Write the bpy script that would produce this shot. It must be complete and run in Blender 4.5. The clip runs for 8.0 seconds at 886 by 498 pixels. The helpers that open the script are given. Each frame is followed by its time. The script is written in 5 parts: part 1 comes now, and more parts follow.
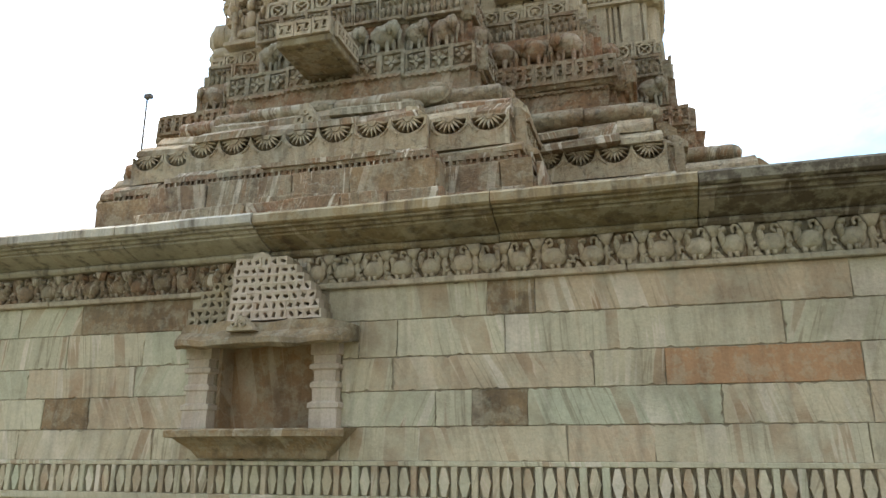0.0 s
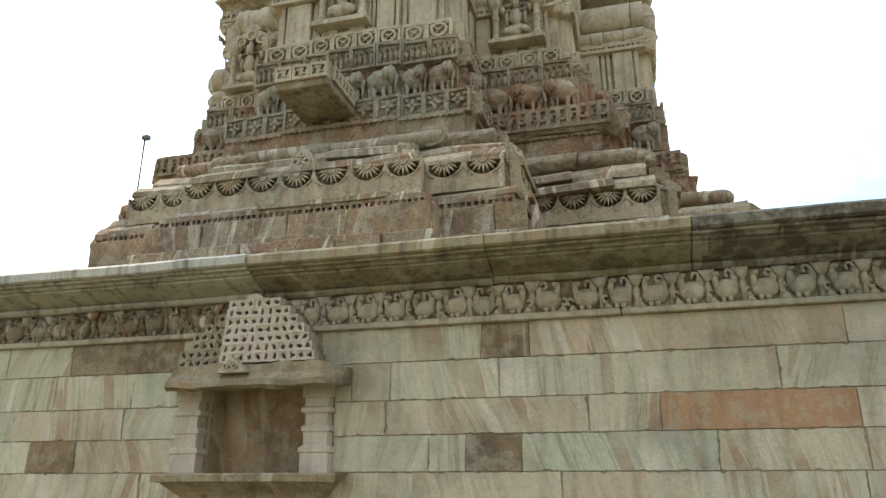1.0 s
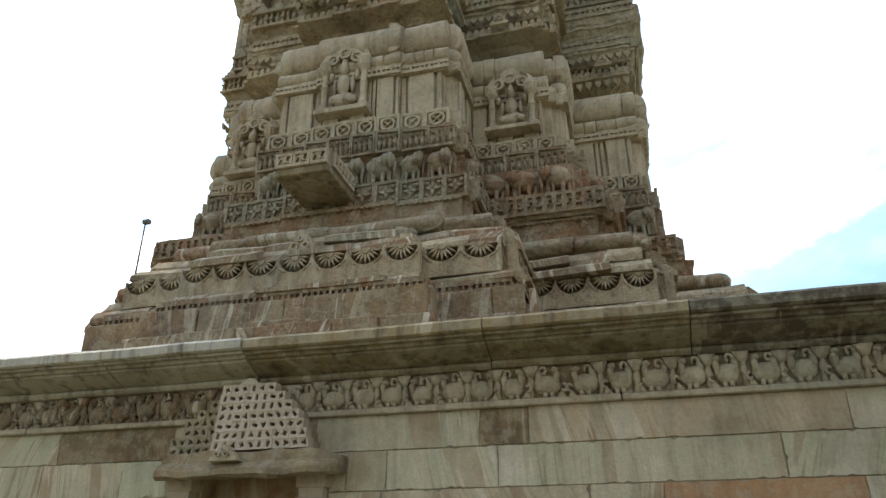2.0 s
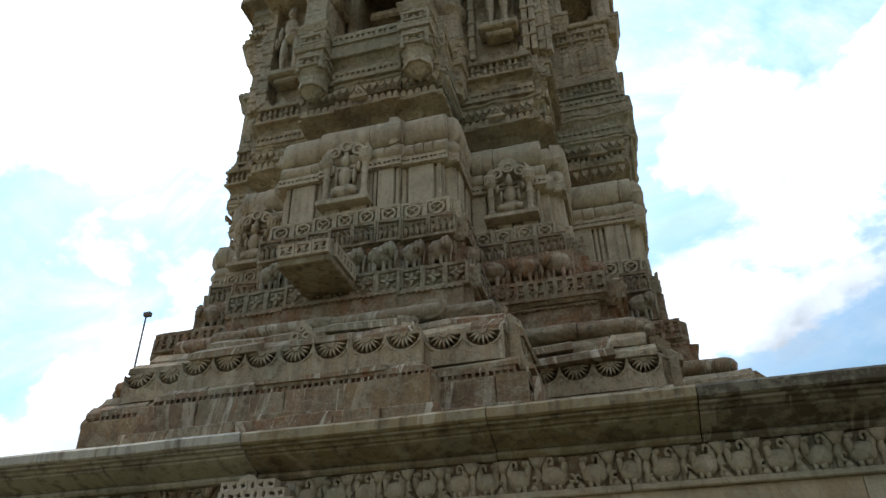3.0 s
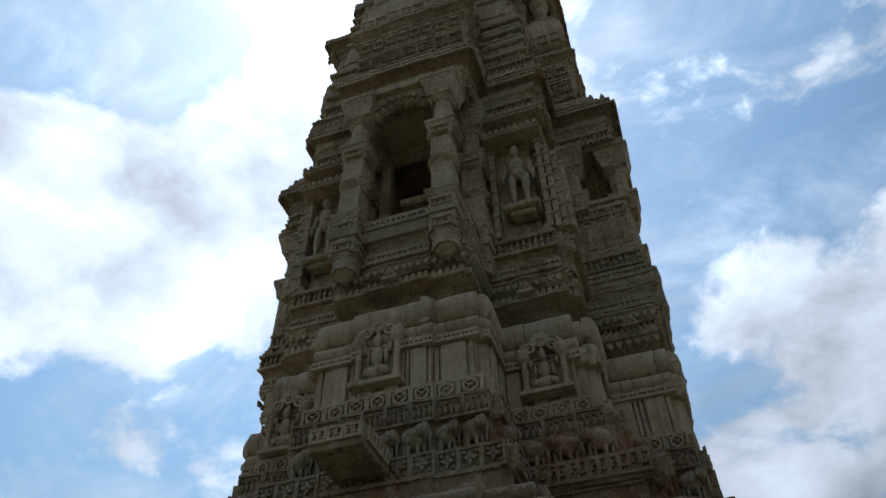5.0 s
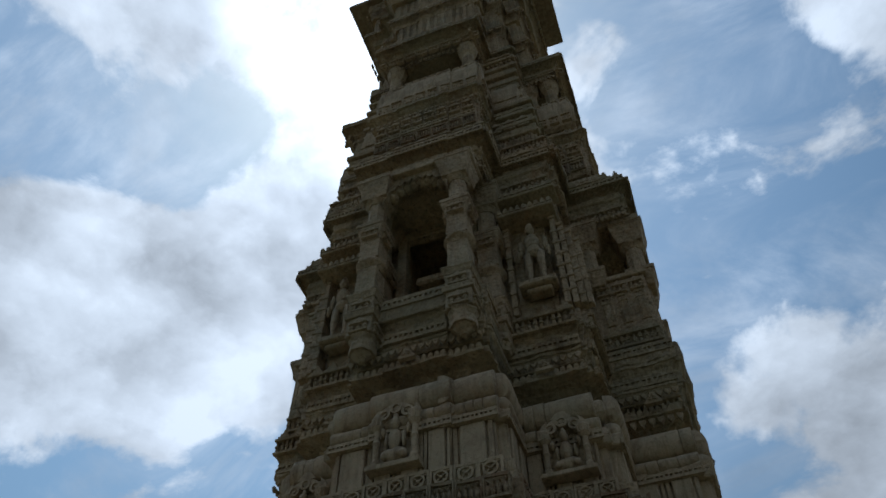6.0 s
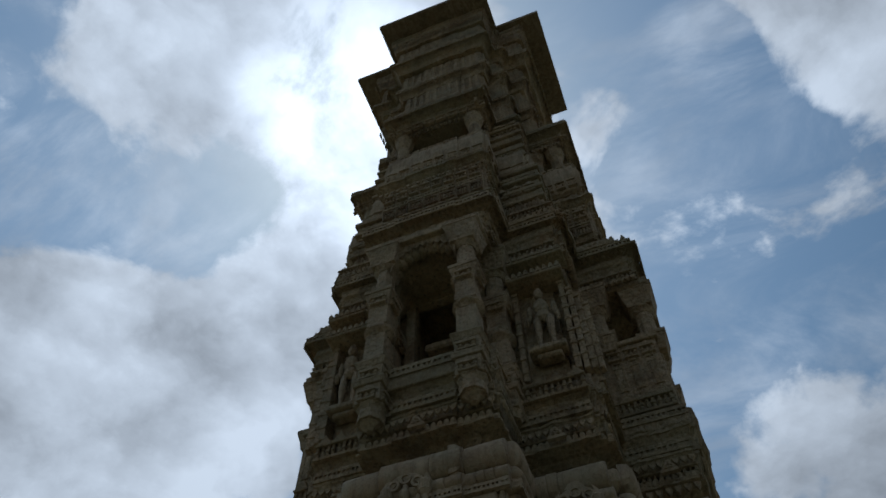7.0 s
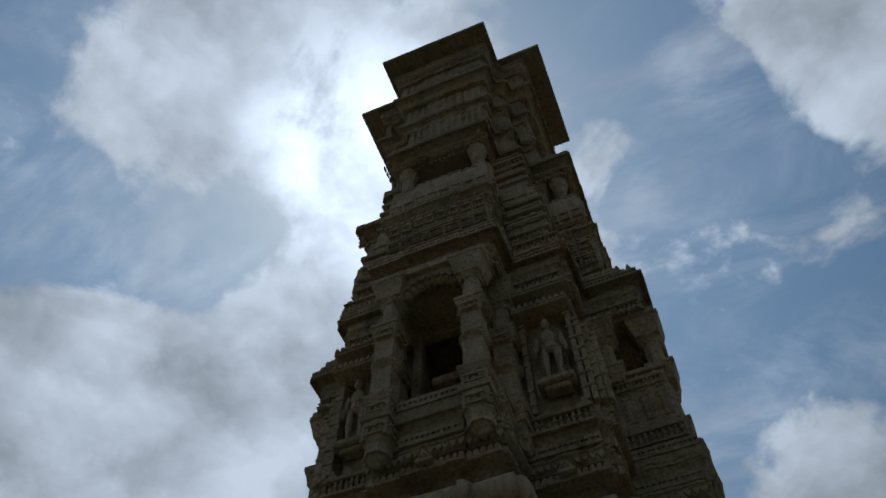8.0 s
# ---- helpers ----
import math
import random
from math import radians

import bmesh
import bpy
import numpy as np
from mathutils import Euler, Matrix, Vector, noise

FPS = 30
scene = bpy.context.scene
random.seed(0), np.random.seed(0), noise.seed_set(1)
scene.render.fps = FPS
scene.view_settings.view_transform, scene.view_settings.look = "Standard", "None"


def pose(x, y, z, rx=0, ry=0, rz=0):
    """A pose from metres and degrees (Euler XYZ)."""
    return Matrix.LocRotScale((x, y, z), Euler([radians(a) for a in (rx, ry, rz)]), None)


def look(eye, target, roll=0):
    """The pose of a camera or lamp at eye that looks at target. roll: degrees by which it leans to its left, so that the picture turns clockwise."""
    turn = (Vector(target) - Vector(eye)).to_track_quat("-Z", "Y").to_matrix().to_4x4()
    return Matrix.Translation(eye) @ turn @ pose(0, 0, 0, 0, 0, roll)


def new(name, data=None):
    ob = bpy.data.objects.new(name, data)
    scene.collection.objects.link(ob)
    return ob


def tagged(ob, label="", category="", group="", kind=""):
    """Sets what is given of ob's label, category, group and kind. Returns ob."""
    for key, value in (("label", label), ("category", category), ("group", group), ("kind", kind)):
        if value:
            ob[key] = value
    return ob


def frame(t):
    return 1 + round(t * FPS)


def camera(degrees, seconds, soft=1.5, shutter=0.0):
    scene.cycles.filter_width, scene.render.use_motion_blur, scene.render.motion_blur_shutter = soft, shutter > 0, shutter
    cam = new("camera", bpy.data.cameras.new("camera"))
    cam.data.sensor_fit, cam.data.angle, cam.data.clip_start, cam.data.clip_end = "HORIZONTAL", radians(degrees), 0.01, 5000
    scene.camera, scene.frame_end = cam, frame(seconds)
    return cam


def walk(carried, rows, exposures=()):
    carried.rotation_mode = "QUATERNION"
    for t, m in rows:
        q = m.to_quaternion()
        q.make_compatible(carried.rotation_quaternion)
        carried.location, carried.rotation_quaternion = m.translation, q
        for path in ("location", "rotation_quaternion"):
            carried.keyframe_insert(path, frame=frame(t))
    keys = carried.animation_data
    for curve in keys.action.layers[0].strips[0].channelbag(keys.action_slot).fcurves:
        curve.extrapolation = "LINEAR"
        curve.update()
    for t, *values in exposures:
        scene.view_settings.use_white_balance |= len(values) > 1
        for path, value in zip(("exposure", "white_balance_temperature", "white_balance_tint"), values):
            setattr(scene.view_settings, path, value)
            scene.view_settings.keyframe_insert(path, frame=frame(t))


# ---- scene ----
cam = camera(63.5, 8.0)
EYE = 1.6
# seconds, turn to the left, tilt up, lean to the right (degrees); the eye stands still
ROWS = [
    (0.0, 15.56, 14.94, 0.22), (0.5, 15.29, 15.34, 0.32), (1.0, 15.09, 18.33, -0.05),
    (2.5, 14.84, 28.30, 0.41), (3.0, 14.95, 32.03, 0.89), (3.5, 15.31, 36.08, 1.02),
    (4.0, 15.92, 39.30, 1.00), (4.5, 16.86, 42.78, 1.19), (6.0, 19.73, 52.46, 0.62),
    (6.5, 20.48, 55.35, 0.26), (7.0, 20.82, 57.71, 0.31), (7.5, 21.26, 59.84, 0.57),
    (8.0, 21.60, 60.27, 0.48),
]


def aimed(yaw, pitch, lean):
    y, p = radians(yaw), radians(pitch)
    way = Vector((-math.sin(y) * math.cos(p), math.cos(y) * math.cos(p), math.sin(p)))
    eye = Vector((0, 0, EYE))
    return look(eye, eye + way * 10, -lean)


walk(cam, [(t, aimed(*r)) for t, *r in ROWS],
     exposures=[(0.0, 0.92, 6850, 11), (1.0, 0.97, 6850, 11), (2.5, 0.08, 6700, 10), (3.5, -0.46, 6500, 10), (4.5, -1.03, 6350, 10),
                (6.0, -1.8, 6250, 9), (6.5, -2.0, 6250, 9), (8.0, -2.34, 6250, 9)])

# ---- light ----
SUN_AZ, SUN_EL = -34.7, 66.0        # degrees, clockwise from +y
world = bpy.data.worlds.new("sky")
scene.world = world
world.use_nodes = True
wn, wl = world.node_tree.nodes, world.node_tree.links
wn.clear()


def wnode(kind, **kw):
    n = wn.new(kind)
    for k, v in kw.items():
        if k in n.inputs:
            n.inputs[k].default_value = v
    return n


w_out = wn.new("ShaderNodeOutputWorld")
w_bg = wn.new("ShaderNodeBackground")
w_bg.inputs["Strength"].default_value = 0.12
sky = wn.new("ShaderNodeTexSky")
sky.sky_type = "NISHITA"
sky.sun_disc = False
sky.sun_elevation, sky.sun_rotation = radians(SUN_EL), radians(SUN_AZ)
sky.dust_density, sky.air_density, sky.ozone_density = 0.6, 1.2, 2.5
w_tc = wn.new("ShaderNodeTexCoord")
SUN_WAY = Vector((math.sin(radians(SUN_AZ)) * math.cos(radians(SUN_EL)), math.cos(radians(SUN_AZ)) * math.cos(radians(SUN_EL)), math.sin(radians(SUN_EL))))


def wmath(op, a, b=None, clamp=False):
    n = wn.new("ShaderNodeMath")
    n.operation, n.use_clamp = op, clamp
    for i, v in enumerate((a, b)):
        if v is None:
            continue
        if isinstance(v, (int, float)):
            n.inputs[i].default_value = v
        else:
            wl.new(v, n.inputs[i])
    return n.outputs[0]


def wlump(way, spread):
    """1 in the direction way, falling to 0 at that many degrees."""
    d = wn.new("ShaderNodeVectorMath")
    d.operation = "DOT_PRODUCT"
    wl.new(w_tc.outputs["Generated"], d.inputs[0])
    d.inputs[1].default_value = Vector(way).normalized()
    r = wn.new("ShaderNodeMapRange")
    r.interpolation_type = "SMOOTHSTEP"
    r.inputs["From Min"].default_value, r.inputs["From Max"].default_value = math.cos(radians(spread)), 1
    wl.new(d.outputs["Value"], r.inputs["Value"])
    return r.outputs[0]


w_map = wn.new("ShaderNodeMapping")
w_map.inputs["Location"].default_value = (3.1, 0.4, 1.7)
w_map.inputs["Scale"].default_value = (1.0, 1.0, 1.5)
wl.new(w_tc.outputs["Generated"], w_map.inputs["Vector"])
w_big = wnode("ShaderNodeTexNoise", Scale=3.8, Detail=14.0, Roughness=0.57, Distortion=0.25)
w_fine = wnode("ShaderNodeTexNoise", Scale=6.0, Detail=8.0, Roughness=0.52, Distortion=0.0)
for n in (w_big, w_fine):
    wl.new(w_map.outputs[0], n.inputs["Vector"])
CLOUDS = [
    ((-0.457, 0.095, 0.885), 13, 0.11), ((-0.215, 0.191, 0.958), 9, 0.07), ((-0.477, 0.289, 0.830), 9, -0.12), ((-0.610, 0.169, 0.774), 8, -0.08),
    ((-0.280, 0.380, 0.882), 9, 0.12), ((-0.335, 0.436, 0.835), 7, 0.08), ((-0.520, 0.440, 0.732), 9, 0.12), ((-0.651, 0.390, 0.651), 12, 0.11),
    ((0.182, 0.476, 0.861), 10, -0.10), ((0.099, 0.673, 0.733), 10, -0.11), ((0.077, 0.270, 0.960), 6, -0.10), ((0.365, 0.342, 0.866), 10, 0.17),
    ((0.078, 0.440, 0.895), 4, 0.12), ((0.175, 0.781, 0.599), 7, 0.11), ((0.290, 0.561, 0.775), 9, -0.08), ((-0.621, 0.423, 0.660), 11, 0.08),
    ((-0.593, 0.624, 0.508), 11, -0.15), ((-0.563, 0.587, 0.582), 12, 0.08), ((0.196, 0.851, 0.487), 16, 0.04),
]
w_puff = wn.new("ShaderNodeTexVoronoi")
w_puff.feature, w_puff.normalize = "SMOOTH_F1", True
w_puff.inputs["Scale"].default_value, w_puff.inputs["Detail"].default_value, w_puff.inputs["Roughness"].default_value = 9.0, 4.0, 0.55
w_puff.inputs["Smoothness"].default_value = 0.4
w_bent = wn.new("ShaderNodeMix")
w_bent.data_type, w_bent.blend_type = "RGBA", "ADD"
w_bent.inputs["Factor"].default_value = 0.22
wl.new(w_map.outputs[0], w_bent.inputs[6])
wl.new(w_fine.outputs["Color"], w_bent.inputs[7])
wl.new(w_bent.outputs[2], w_puff.inputs["Vector"])
puff = wmath("SUBTRACT", 0.35, w_puff.outputs["Distance"])
cover = wmath("ADD", w_big.outputs[0], wmath("MULTIPLY", puff, 0.24))
for way, spread, amount in CLOUDS:
    cover = wmath("ADD", cover, wmath("MULTIPLY", wlump(way, spread), amount))
edge = wn.new("ShaderNodeMapRange")
edge.interpolation_type = "SMOOTHSTEP"
edge.inputs["From Min"].default_value, edge.inputs["From Max"].default_value = 0.455, 0.575
wl.new(cover, edge.inputs["Value"])
# thin high cloud in drawn-out streaks
w_long = wn.new("ShaderNodeMapping")
w_long.inputs["Rotation"].default_value = (0.3, 0.5, 0.6)
w_long.inputs["Scale"].default_value = (1.2, 3.6, 2.4)
wl.new(w_tc.outputs["Generated"], w_long.inputs["Vector"])
w_wisp = wnode("ShaderNodeTexNoise", Scale=1.9, Detail=12.0, Roughness=0.62, Distortion=0.7)
wl.new(w_long.outputs[0], w_wisp.inputs["Vector"])
veil = wn.new("ShaderNodeMapRange")
veil.interpolation_type = "SMOOTHSTEP"
veil.inputs["From Min"].default_value, veil.inputs["From Max"].default_value = 0.40, 0.74
veil.inputs["To Max"].default_value = 0.55
wl.new(w_wisp.outputs[0], veil.inputs["Value"])
dense = wmath("MAXIMUM", edge.outputs[0], veil.outputs[0])
shade = wn.new("ShaderNodeMapRange")
shade.inputs["From Min"].default_value, shade.inputs["From Max"].default_value = 0.30, 0.70
shade.inputs["To Min"].default_value, shade.inputs["To Max"].default_value = 15.0, 7.0
wl.new(wmath("SUBTRACT", w_fine.outputs[0], wmath("MULTIPLY", puff, 0.50)), shade.inputs["Value"])
# the sun stands behind cloud of uneven depth
depth = wmath("MULTIPLY", wmath("SUBTRACT", cover, 0.40), 3.4, True)
glow = wmath("ADD", shade.outputs[0], wmath("MULTIPLY", wmath("MULTIPLY", wlump(SUN_WAY, 13), depth), 16.0))
w_cloud = wn.new("ShaderNodeMix")
w_cloud.data_type = "RGBA"
w_cloud.blend_type = "MULTIPLY"
w_cloud.inputs["Factor"].default_value = 1.0
w_cloud.inputs[6].default_value = (0.84, 0.95, 1.10, 1)
wl.new(glow, w_cloud.inputs[7])
w_mix = wn.new("ShaderNodeMix")
w_mix.data_type = "RGBA"
wl.new(dense, w_mix.inputs["Factor"])
w_blue = wn.new("ShaderNodeMix")
w_blue.data_type, w_blue.blend_type = "RGBA", "MULTIPLY"
w_blue.inputs["Factor"].default_value = 1.0
w_blue.inputs[7].default_value = (1.58, 1.80, 1.68, 1)
wl.new(sky.outputs[0], w_blue.inputs[6])
wl.new(w_blue.outputs[2], w_mix.inputs[6])
wl.new(w_cloud.outputs[2], w_mix.inputs[7])
# the hazy sky is brighter towards the sun
haze = wmath("ADD", 0.56, wmath("MULTIPLY", wlump(SUN_WAY, 70), 1.42))
w_hz = wn.new("ShaderNodeMix")
w_hz.data_type, w_hz.blend_type = "RGBA", "MULTIPLY"
w_hz.inputs["Factor"].default_value = 1.0
wl.new(w_mix.outputs[2], w_hz.inputs[6])
wl.new(haze, w_hz.inputs[7])
wl.new(w_hz.outputs[2], w_bg.inputs["Color"])
wl.new(w_bg.outputs[0], w_out.inputs["Surface"])
sun = new("sun", bpy.data.lights.new("sun", "SUN"))
sun.data.energy, sun.data.angle, sun.data.color = 2.5, radians(0.6), (1.0, 0.95, 0.87)
sun.matrix_world = look(SUN_WAY * 60, (0, 0, 0))

# ---- materials ----


class Nodes:
    """A short hand for a node material."""

    def __init__(self, name):
        self.mat = bpy.data.materials.new(name)
        self.mat.use_nodes = True
        self.t = self.mat.node_tree
        self.bsdf = self.t.nodes["Principled BSDF"]
        self.bsdf.inputs["Specular IOR Level"].default_value = 0.25

    def add(self, kind, **kw):
        n = self.t.nodes.new(kind)
        for k, v in kw.items():
            k = k.replace("_", " ")
            if k not in n.inputs:
                continue
            if hasattr(v, "is_output"):
                self.t.links.new(v, n.inputs[k])
            else:
                n.inputs[k].default_value = v
        return n

    def math(self, op, a, b=0.0, clamp=False):
        n = self.t.nodes.new("ShaderNodeMath")
        n.operation, n.use_clamp = op, clamp
        for i, v in enumerate((a, b)):
            if hasattr(v, "is_output"):
                self.t.links.new(v, n.inputs[i])
            else:
                n.inputs[i].default_value = v
        return n.outputs[0]

    def mix(self, f, a, b, blend="MIX"):
        n = self.t.nodes.new("ShaderNodeMix")
        n.data_type, n.blend_type = "RGBA", blend
        for i, v in ((0, f), (6, a), (7, b)):
            if hasattr(v, "is_output"):
                self.t.links.new(v, n.inputs[i])
            else:
                n.inputs[i].default_value = v if i == 0 else (*v, 1)
        return n.outputs[2]

    def ramp(self, f, stops):
        n = self.t.nodes.new("ShaderNodeValToRGB")
        while len(n.color_ramp.elements) < len(stops):
            n.color_ramp.elements.new(0.5)
        for e, (p, c) in zip(n.color_ramp.elements, stops):
            e.position, e.color = p, (*c, 1) if len(c) == 3 else c
        self.t.links.new(f, n.inputs[0])
        return n.outputs[0]

    def bump(self, height, strength, distance, normal=None):
        n = self.add("ShaderNodeBump", Strength=strength, Distance=distance, Height=height)
        if normal is not None:
            self.t.links.new(normal, n.inputs["Normal"])
        return n.outputs[0]

    def done(self, color, normal=None, rough=0.85):
        self.t.links.new(color, self.bsdf.inputs["Base Color"])
        if normal is not None:
            self.t.links.new(normal, self.bsdf.inputs["Normal"])
        self.bsdf.inputs["Roughness"].default_value = rough
        return self.mat


DARK = (0.07, 0.06, 0.045)


def stone(name, tones, veins=0.5, carved=0.0, dirt=0.5, scale=1.0, rust=0.0, streak=0.25, patch=0.12, rough=0.5, worn=0.0):
    """Weathered banded sandstone: tones picked per stone, slanting veins, grain, grime."""
    m = Nodes(name)
    info = m.add("ShaderNodeObjectInfo").outputs["Random"]
    geo = m.add("ShaderNodeNewGeometry")
    isl = geo.outputs["Random Per Island"]
    pick = m.math("FRACT", m.math("ADD", m.math("MULTIPLY", info, 7.31), m.math("MULTIPLY", isl, 3.17)))
    pos = geo.outputs["Position"]
    base = m.ramp(pick, [(i / max(1, len(tones) - 1), c) for i, c in enumerate(tones)])
    # slanting beds of colour, shifted from stone to stone
    shift = m.add("ShaderNodeCombineXYZ", X=m.math("MULTIPLY", pick, 31.0), Y=0.0, Z=m.math("MULTIPLY", pick, 17.0))
    vv = m.t.nodes.new("ShaderNodeVectorMath")
    vv.operation = "ADD"
    m.t.links.new(pos, vv.inputs[0])
    m.t.links.new(shift.outputs[0], vv.inputs[1])
    lean = m.add("ShaderNodeCombineXYZ", X=0.15, Y=m.math("SUBTRACT", m.math("MULTIPLY", m.math("FRACT", m.math("MULTIPLY", pick, 5.7)), 1.0), 0.5), Z=0.2)
    turn = m.add("ShaderNodeMapping", Vector=vv.outputs[0], Rotation=lean.outputs[0])
    mp = m.add("ShaderNodeMapping", Vector=turn.outputs[0], Scale=(7.0 * scale, 1.5 * scale, 0.35 * scale))
    beds = m.add("ShaderNodeTexNoise", Vector=mp.outputs[0], Scale=0.9, Detail=4.0, Roughness=0.55, Distortion=0.1)
    b = beds.outputs[0]
    where = m.ramp(m.add("ShaderNodeTexNoise", Vector=vv.outputs[0], Scale=2.2, Detail=2.0).outputs[0], [(0.44, (patch, patch, patch)), (0.56, (1, 1, 1))])
    veins = m.math("MULTIPLY", where, veins)
    warm = m.ramp(b, [(0.548, (0, 0, 0)), (0.565, (1, 1, 1))])
    base = m.mix(m.math("MULTIPLY", warm, m.math("MULTIPLY", veins, 0.5)), base, (0.27, 0.165, 0.09))
    pale = m.ramp(b, [(0.405, (1, 1, 1)), (0.42, (0, 0, 0))])
    base = m.mix(m.math("MULTIPLY", pale, m.math("MULTIPLY", veins, 0.75)), base, (0.60, 0.57, 0.47))
    dk = m.ramp(b, [(0.47, (0, 0, 0)), (0.485, (1, 1, 1)), (0.50, (0, 0, 0))])
    base = m.mix(m.math("MULTIPLY", dk, m.math("MULTIPLY", veins, 0.5)), base, (0.15, 0.12, 0.075))
    line = m.ramp(b, [(0.548, (0, 0, 0)), (0.557, (1, 1, 1)), (0.566, (0, 0, 0))])
    base = m.mix(m.math("MULTIPLY", m.math("MULTIPLY", line, veins), 0.8), base, (0.55, 0.50, 0.40))
    big = m.add("ShaderNodeTexNoise", Vector=pos, Scale=1.1, Detail=4.0, Roughness=0.55).outputs[0]
    base = m.mix(m.math("MULTIPLY", m.ramp(big, [(0.50, (0, 0, 0)), (0.62, (1, 1, 1))]), rust), base, (0.245, 0.155, 0.085))
    # blotches and grain
    blot = m.add("ShaderNodeTexNoise", Vector=pos, Scale=2.3, Detail=7.0, Roughness=0.65).outputs[0]
    grime = m.ramp(blot, [(0.47, (0, 0, 0)), (0.68, (1, 1, 1))])
    base = m.mix(m.math("MULTIPLY", grime, dirt), base, DARK)
    fall = m.add("ShaderNodeMapping", Vector=pos, Scale=(13.0, 13.0, 1.1))
    run = m.add("ShaderNodeTexNoise", Vector=fall.outputs[0], Scale=1.0, Detail=5.0, Roughness=0.6).outputs[0]
    base = m.mix(m.math("MULTIPLY", m.ramp(run, [(0.50, (0, 0, 0)), (0.66, (1, 1, 1))]), streak), base, DARK)
    mus = m.add("ShaderNodeTexNoise", Vector=pos, Scale=9.0, Detail=6.0, Roughness=0.7).outputs[0]
    base = m.mix(m.math("MULTIPLY", m.ramp(mus, [(0.42, (1, 1, 1)), (0.52, (0, 0, 0))]), 0.35), base, (0.38, 0.385, 0.29))
    grain = m.add("ShaderNodeTexNoise", Vector=pos, Scale=70.0, Detail=4.0, Roughness=0.7).outputs[0]
    base = m.mix(0.2, base, m.ramp(grain, [(0.3, (0.25, 0.25, 0.25)), (0.7, (0.8, 0.8, 0.8))]), "OVERLAY")
    base = m.mix(1.0, base, (1.14, 1.0, 0.91), "MULTIPLY")
    if worn:
        # lichen and soot in patches, pitted faces
        spot = m.add("ShaderNodeTexNoise", Vector=pos, Scale=24.0, Detail=5.0, Roughness=0.7, Distortion=0.6).outputs[0]
        base = m.mix(m.math("MULTIPLY", m.ramp(spot, [(0.53, (0, 0, 0)), (0.64, (1, 1, 1))]), 0.55 * worn), base, (0.075, 0.06, 0.045))
        base = m.mix(m.math("MULTIPLY", m.ramp(spot, [(0.33, (1, 1, 1)), (0.42, (0, 0, 0))]), 0.4 * worn), base, (0.47, 0.45, 0.36))
        wide = m.add("ShaderNodeTexNoise", Vector=pos, Scale=0.75, Detail=3.0, Roughness=0.5, Distortion=0.4).outputs[0]
        base = m.mix(m.math("MULTIPLY", m.ramp(wide, [(0.40, (1, 1, 1)), (0.50, (0, 0, 0))]), 0.45 * worn), base, (0.30, 0.29, 0.205))
    h = m.math("ADD", m.math("MULTIPLY", mus, 0.6), m.math("MULTIPLY", grain, 0.4))
    nrm = m.bump(h, rough, 0.014)
    if worn:
        nrm = m.bump(spot, 0.75 * worn, 0.035, nrm)
    if carved:
        vo = m.add("ShaderNodeTexVoronoi", Vector=pos, Scale=15.0, Randomness=0.7)
        vo.feature = "SMOOTH_F1"
        nrm = m.bump(vo.outputs["Distance"], carved, 0.05, nrm)
    return m.done(base, nrm, 0.88)


M_WALL = stone("wall_sandstone", [(0.43, 0.445, 0.325), (0.50, 0.485, 0.36), (0.46, 0.42, 0.30), (0.44, 0.445, 0.325), (0.44, 0.37, 0.26), (0.41, 0.445, 0.33), (0.48, 0.455, 0.335)], 1.1, 0, 0.34, rust=0.16, streak=0.22, patch=0.3, rough=0.9)
M_REDSTONE = stone("red_sandstone", [(0.34, 0.20, 0.105), (0.36, 0.225, 0.125)], 0.25, 0, 0.25)
M_OCHRE = stone("ochre_sandstone", [(0.27, 0.205, 0.115), (0.24, 0.17, 0.095)], 0.6, 0, 0.7, streak=0.4, rough=0.9, worn=0.6)
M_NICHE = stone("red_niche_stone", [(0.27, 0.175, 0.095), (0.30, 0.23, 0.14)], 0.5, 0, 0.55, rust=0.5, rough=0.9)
M_PALE = stone("pale_carved_stone", [(0.47, 0.425, 0.32), (0.42, 0.385, 0.285)], 0.35, 0.0, 0.4, rust=0.3, streak=0.4, worn=0.55)
# Dark cornice tones carry the shade under the overhang; dirt and streaks are grime.
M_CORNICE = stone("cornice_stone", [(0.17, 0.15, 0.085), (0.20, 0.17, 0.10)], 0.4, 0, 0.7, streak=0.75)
M_BASE = stone("base_stone", [(0.22, 0.16, 0.095), (0.26, 0.215, 0.14), (0.235, 0.135, 0.075), (0.27, 0.24, 0.165)], 1.3, 0.0, 0.6, 2.4, 0.65, 0.45, 0.6, worn=0.8)
M_RUST = stone("rust_stone", [(0.26, 0.145, 0.08), (0.27, 0.20, 0.125)], 0.5, 0.4, 0.5, rust=0.8, worn=1.0)
M_TOWER = stone("tower_stone", [(0.45, 0.385, 0.26), (0.48, 0.43, 0.30), (0.41, 0.34, 0.225)], 0.5, 0.45, 0.6, rust=0.35, rough=0.9, worn=1.0)
M_CARVED = stone("carved_stone", [(0.46, 0.40, 0.285), (0.49, 0.43, 0.315)], 0.4, 0.6, 0.45, rust=0.3, worn=1.0)
M_LOWCARVED = stone("low_carved_stone", [(0.28, 0.235, 0.155), (0.31, 0.26, 0.18), (0.25, 0.175, 0.11)], 0.4, 0.6, 0.55, rust=0.5, worn=1.0)
M_ROSETTE = stone("rosette_stone", [(0.38, 0.325, 0.22), (0.34, 0.285, 0.19)], 0.6, 0.0, 0.5, 1.6, rust=0.35, streak=0.4, worn=0.7)
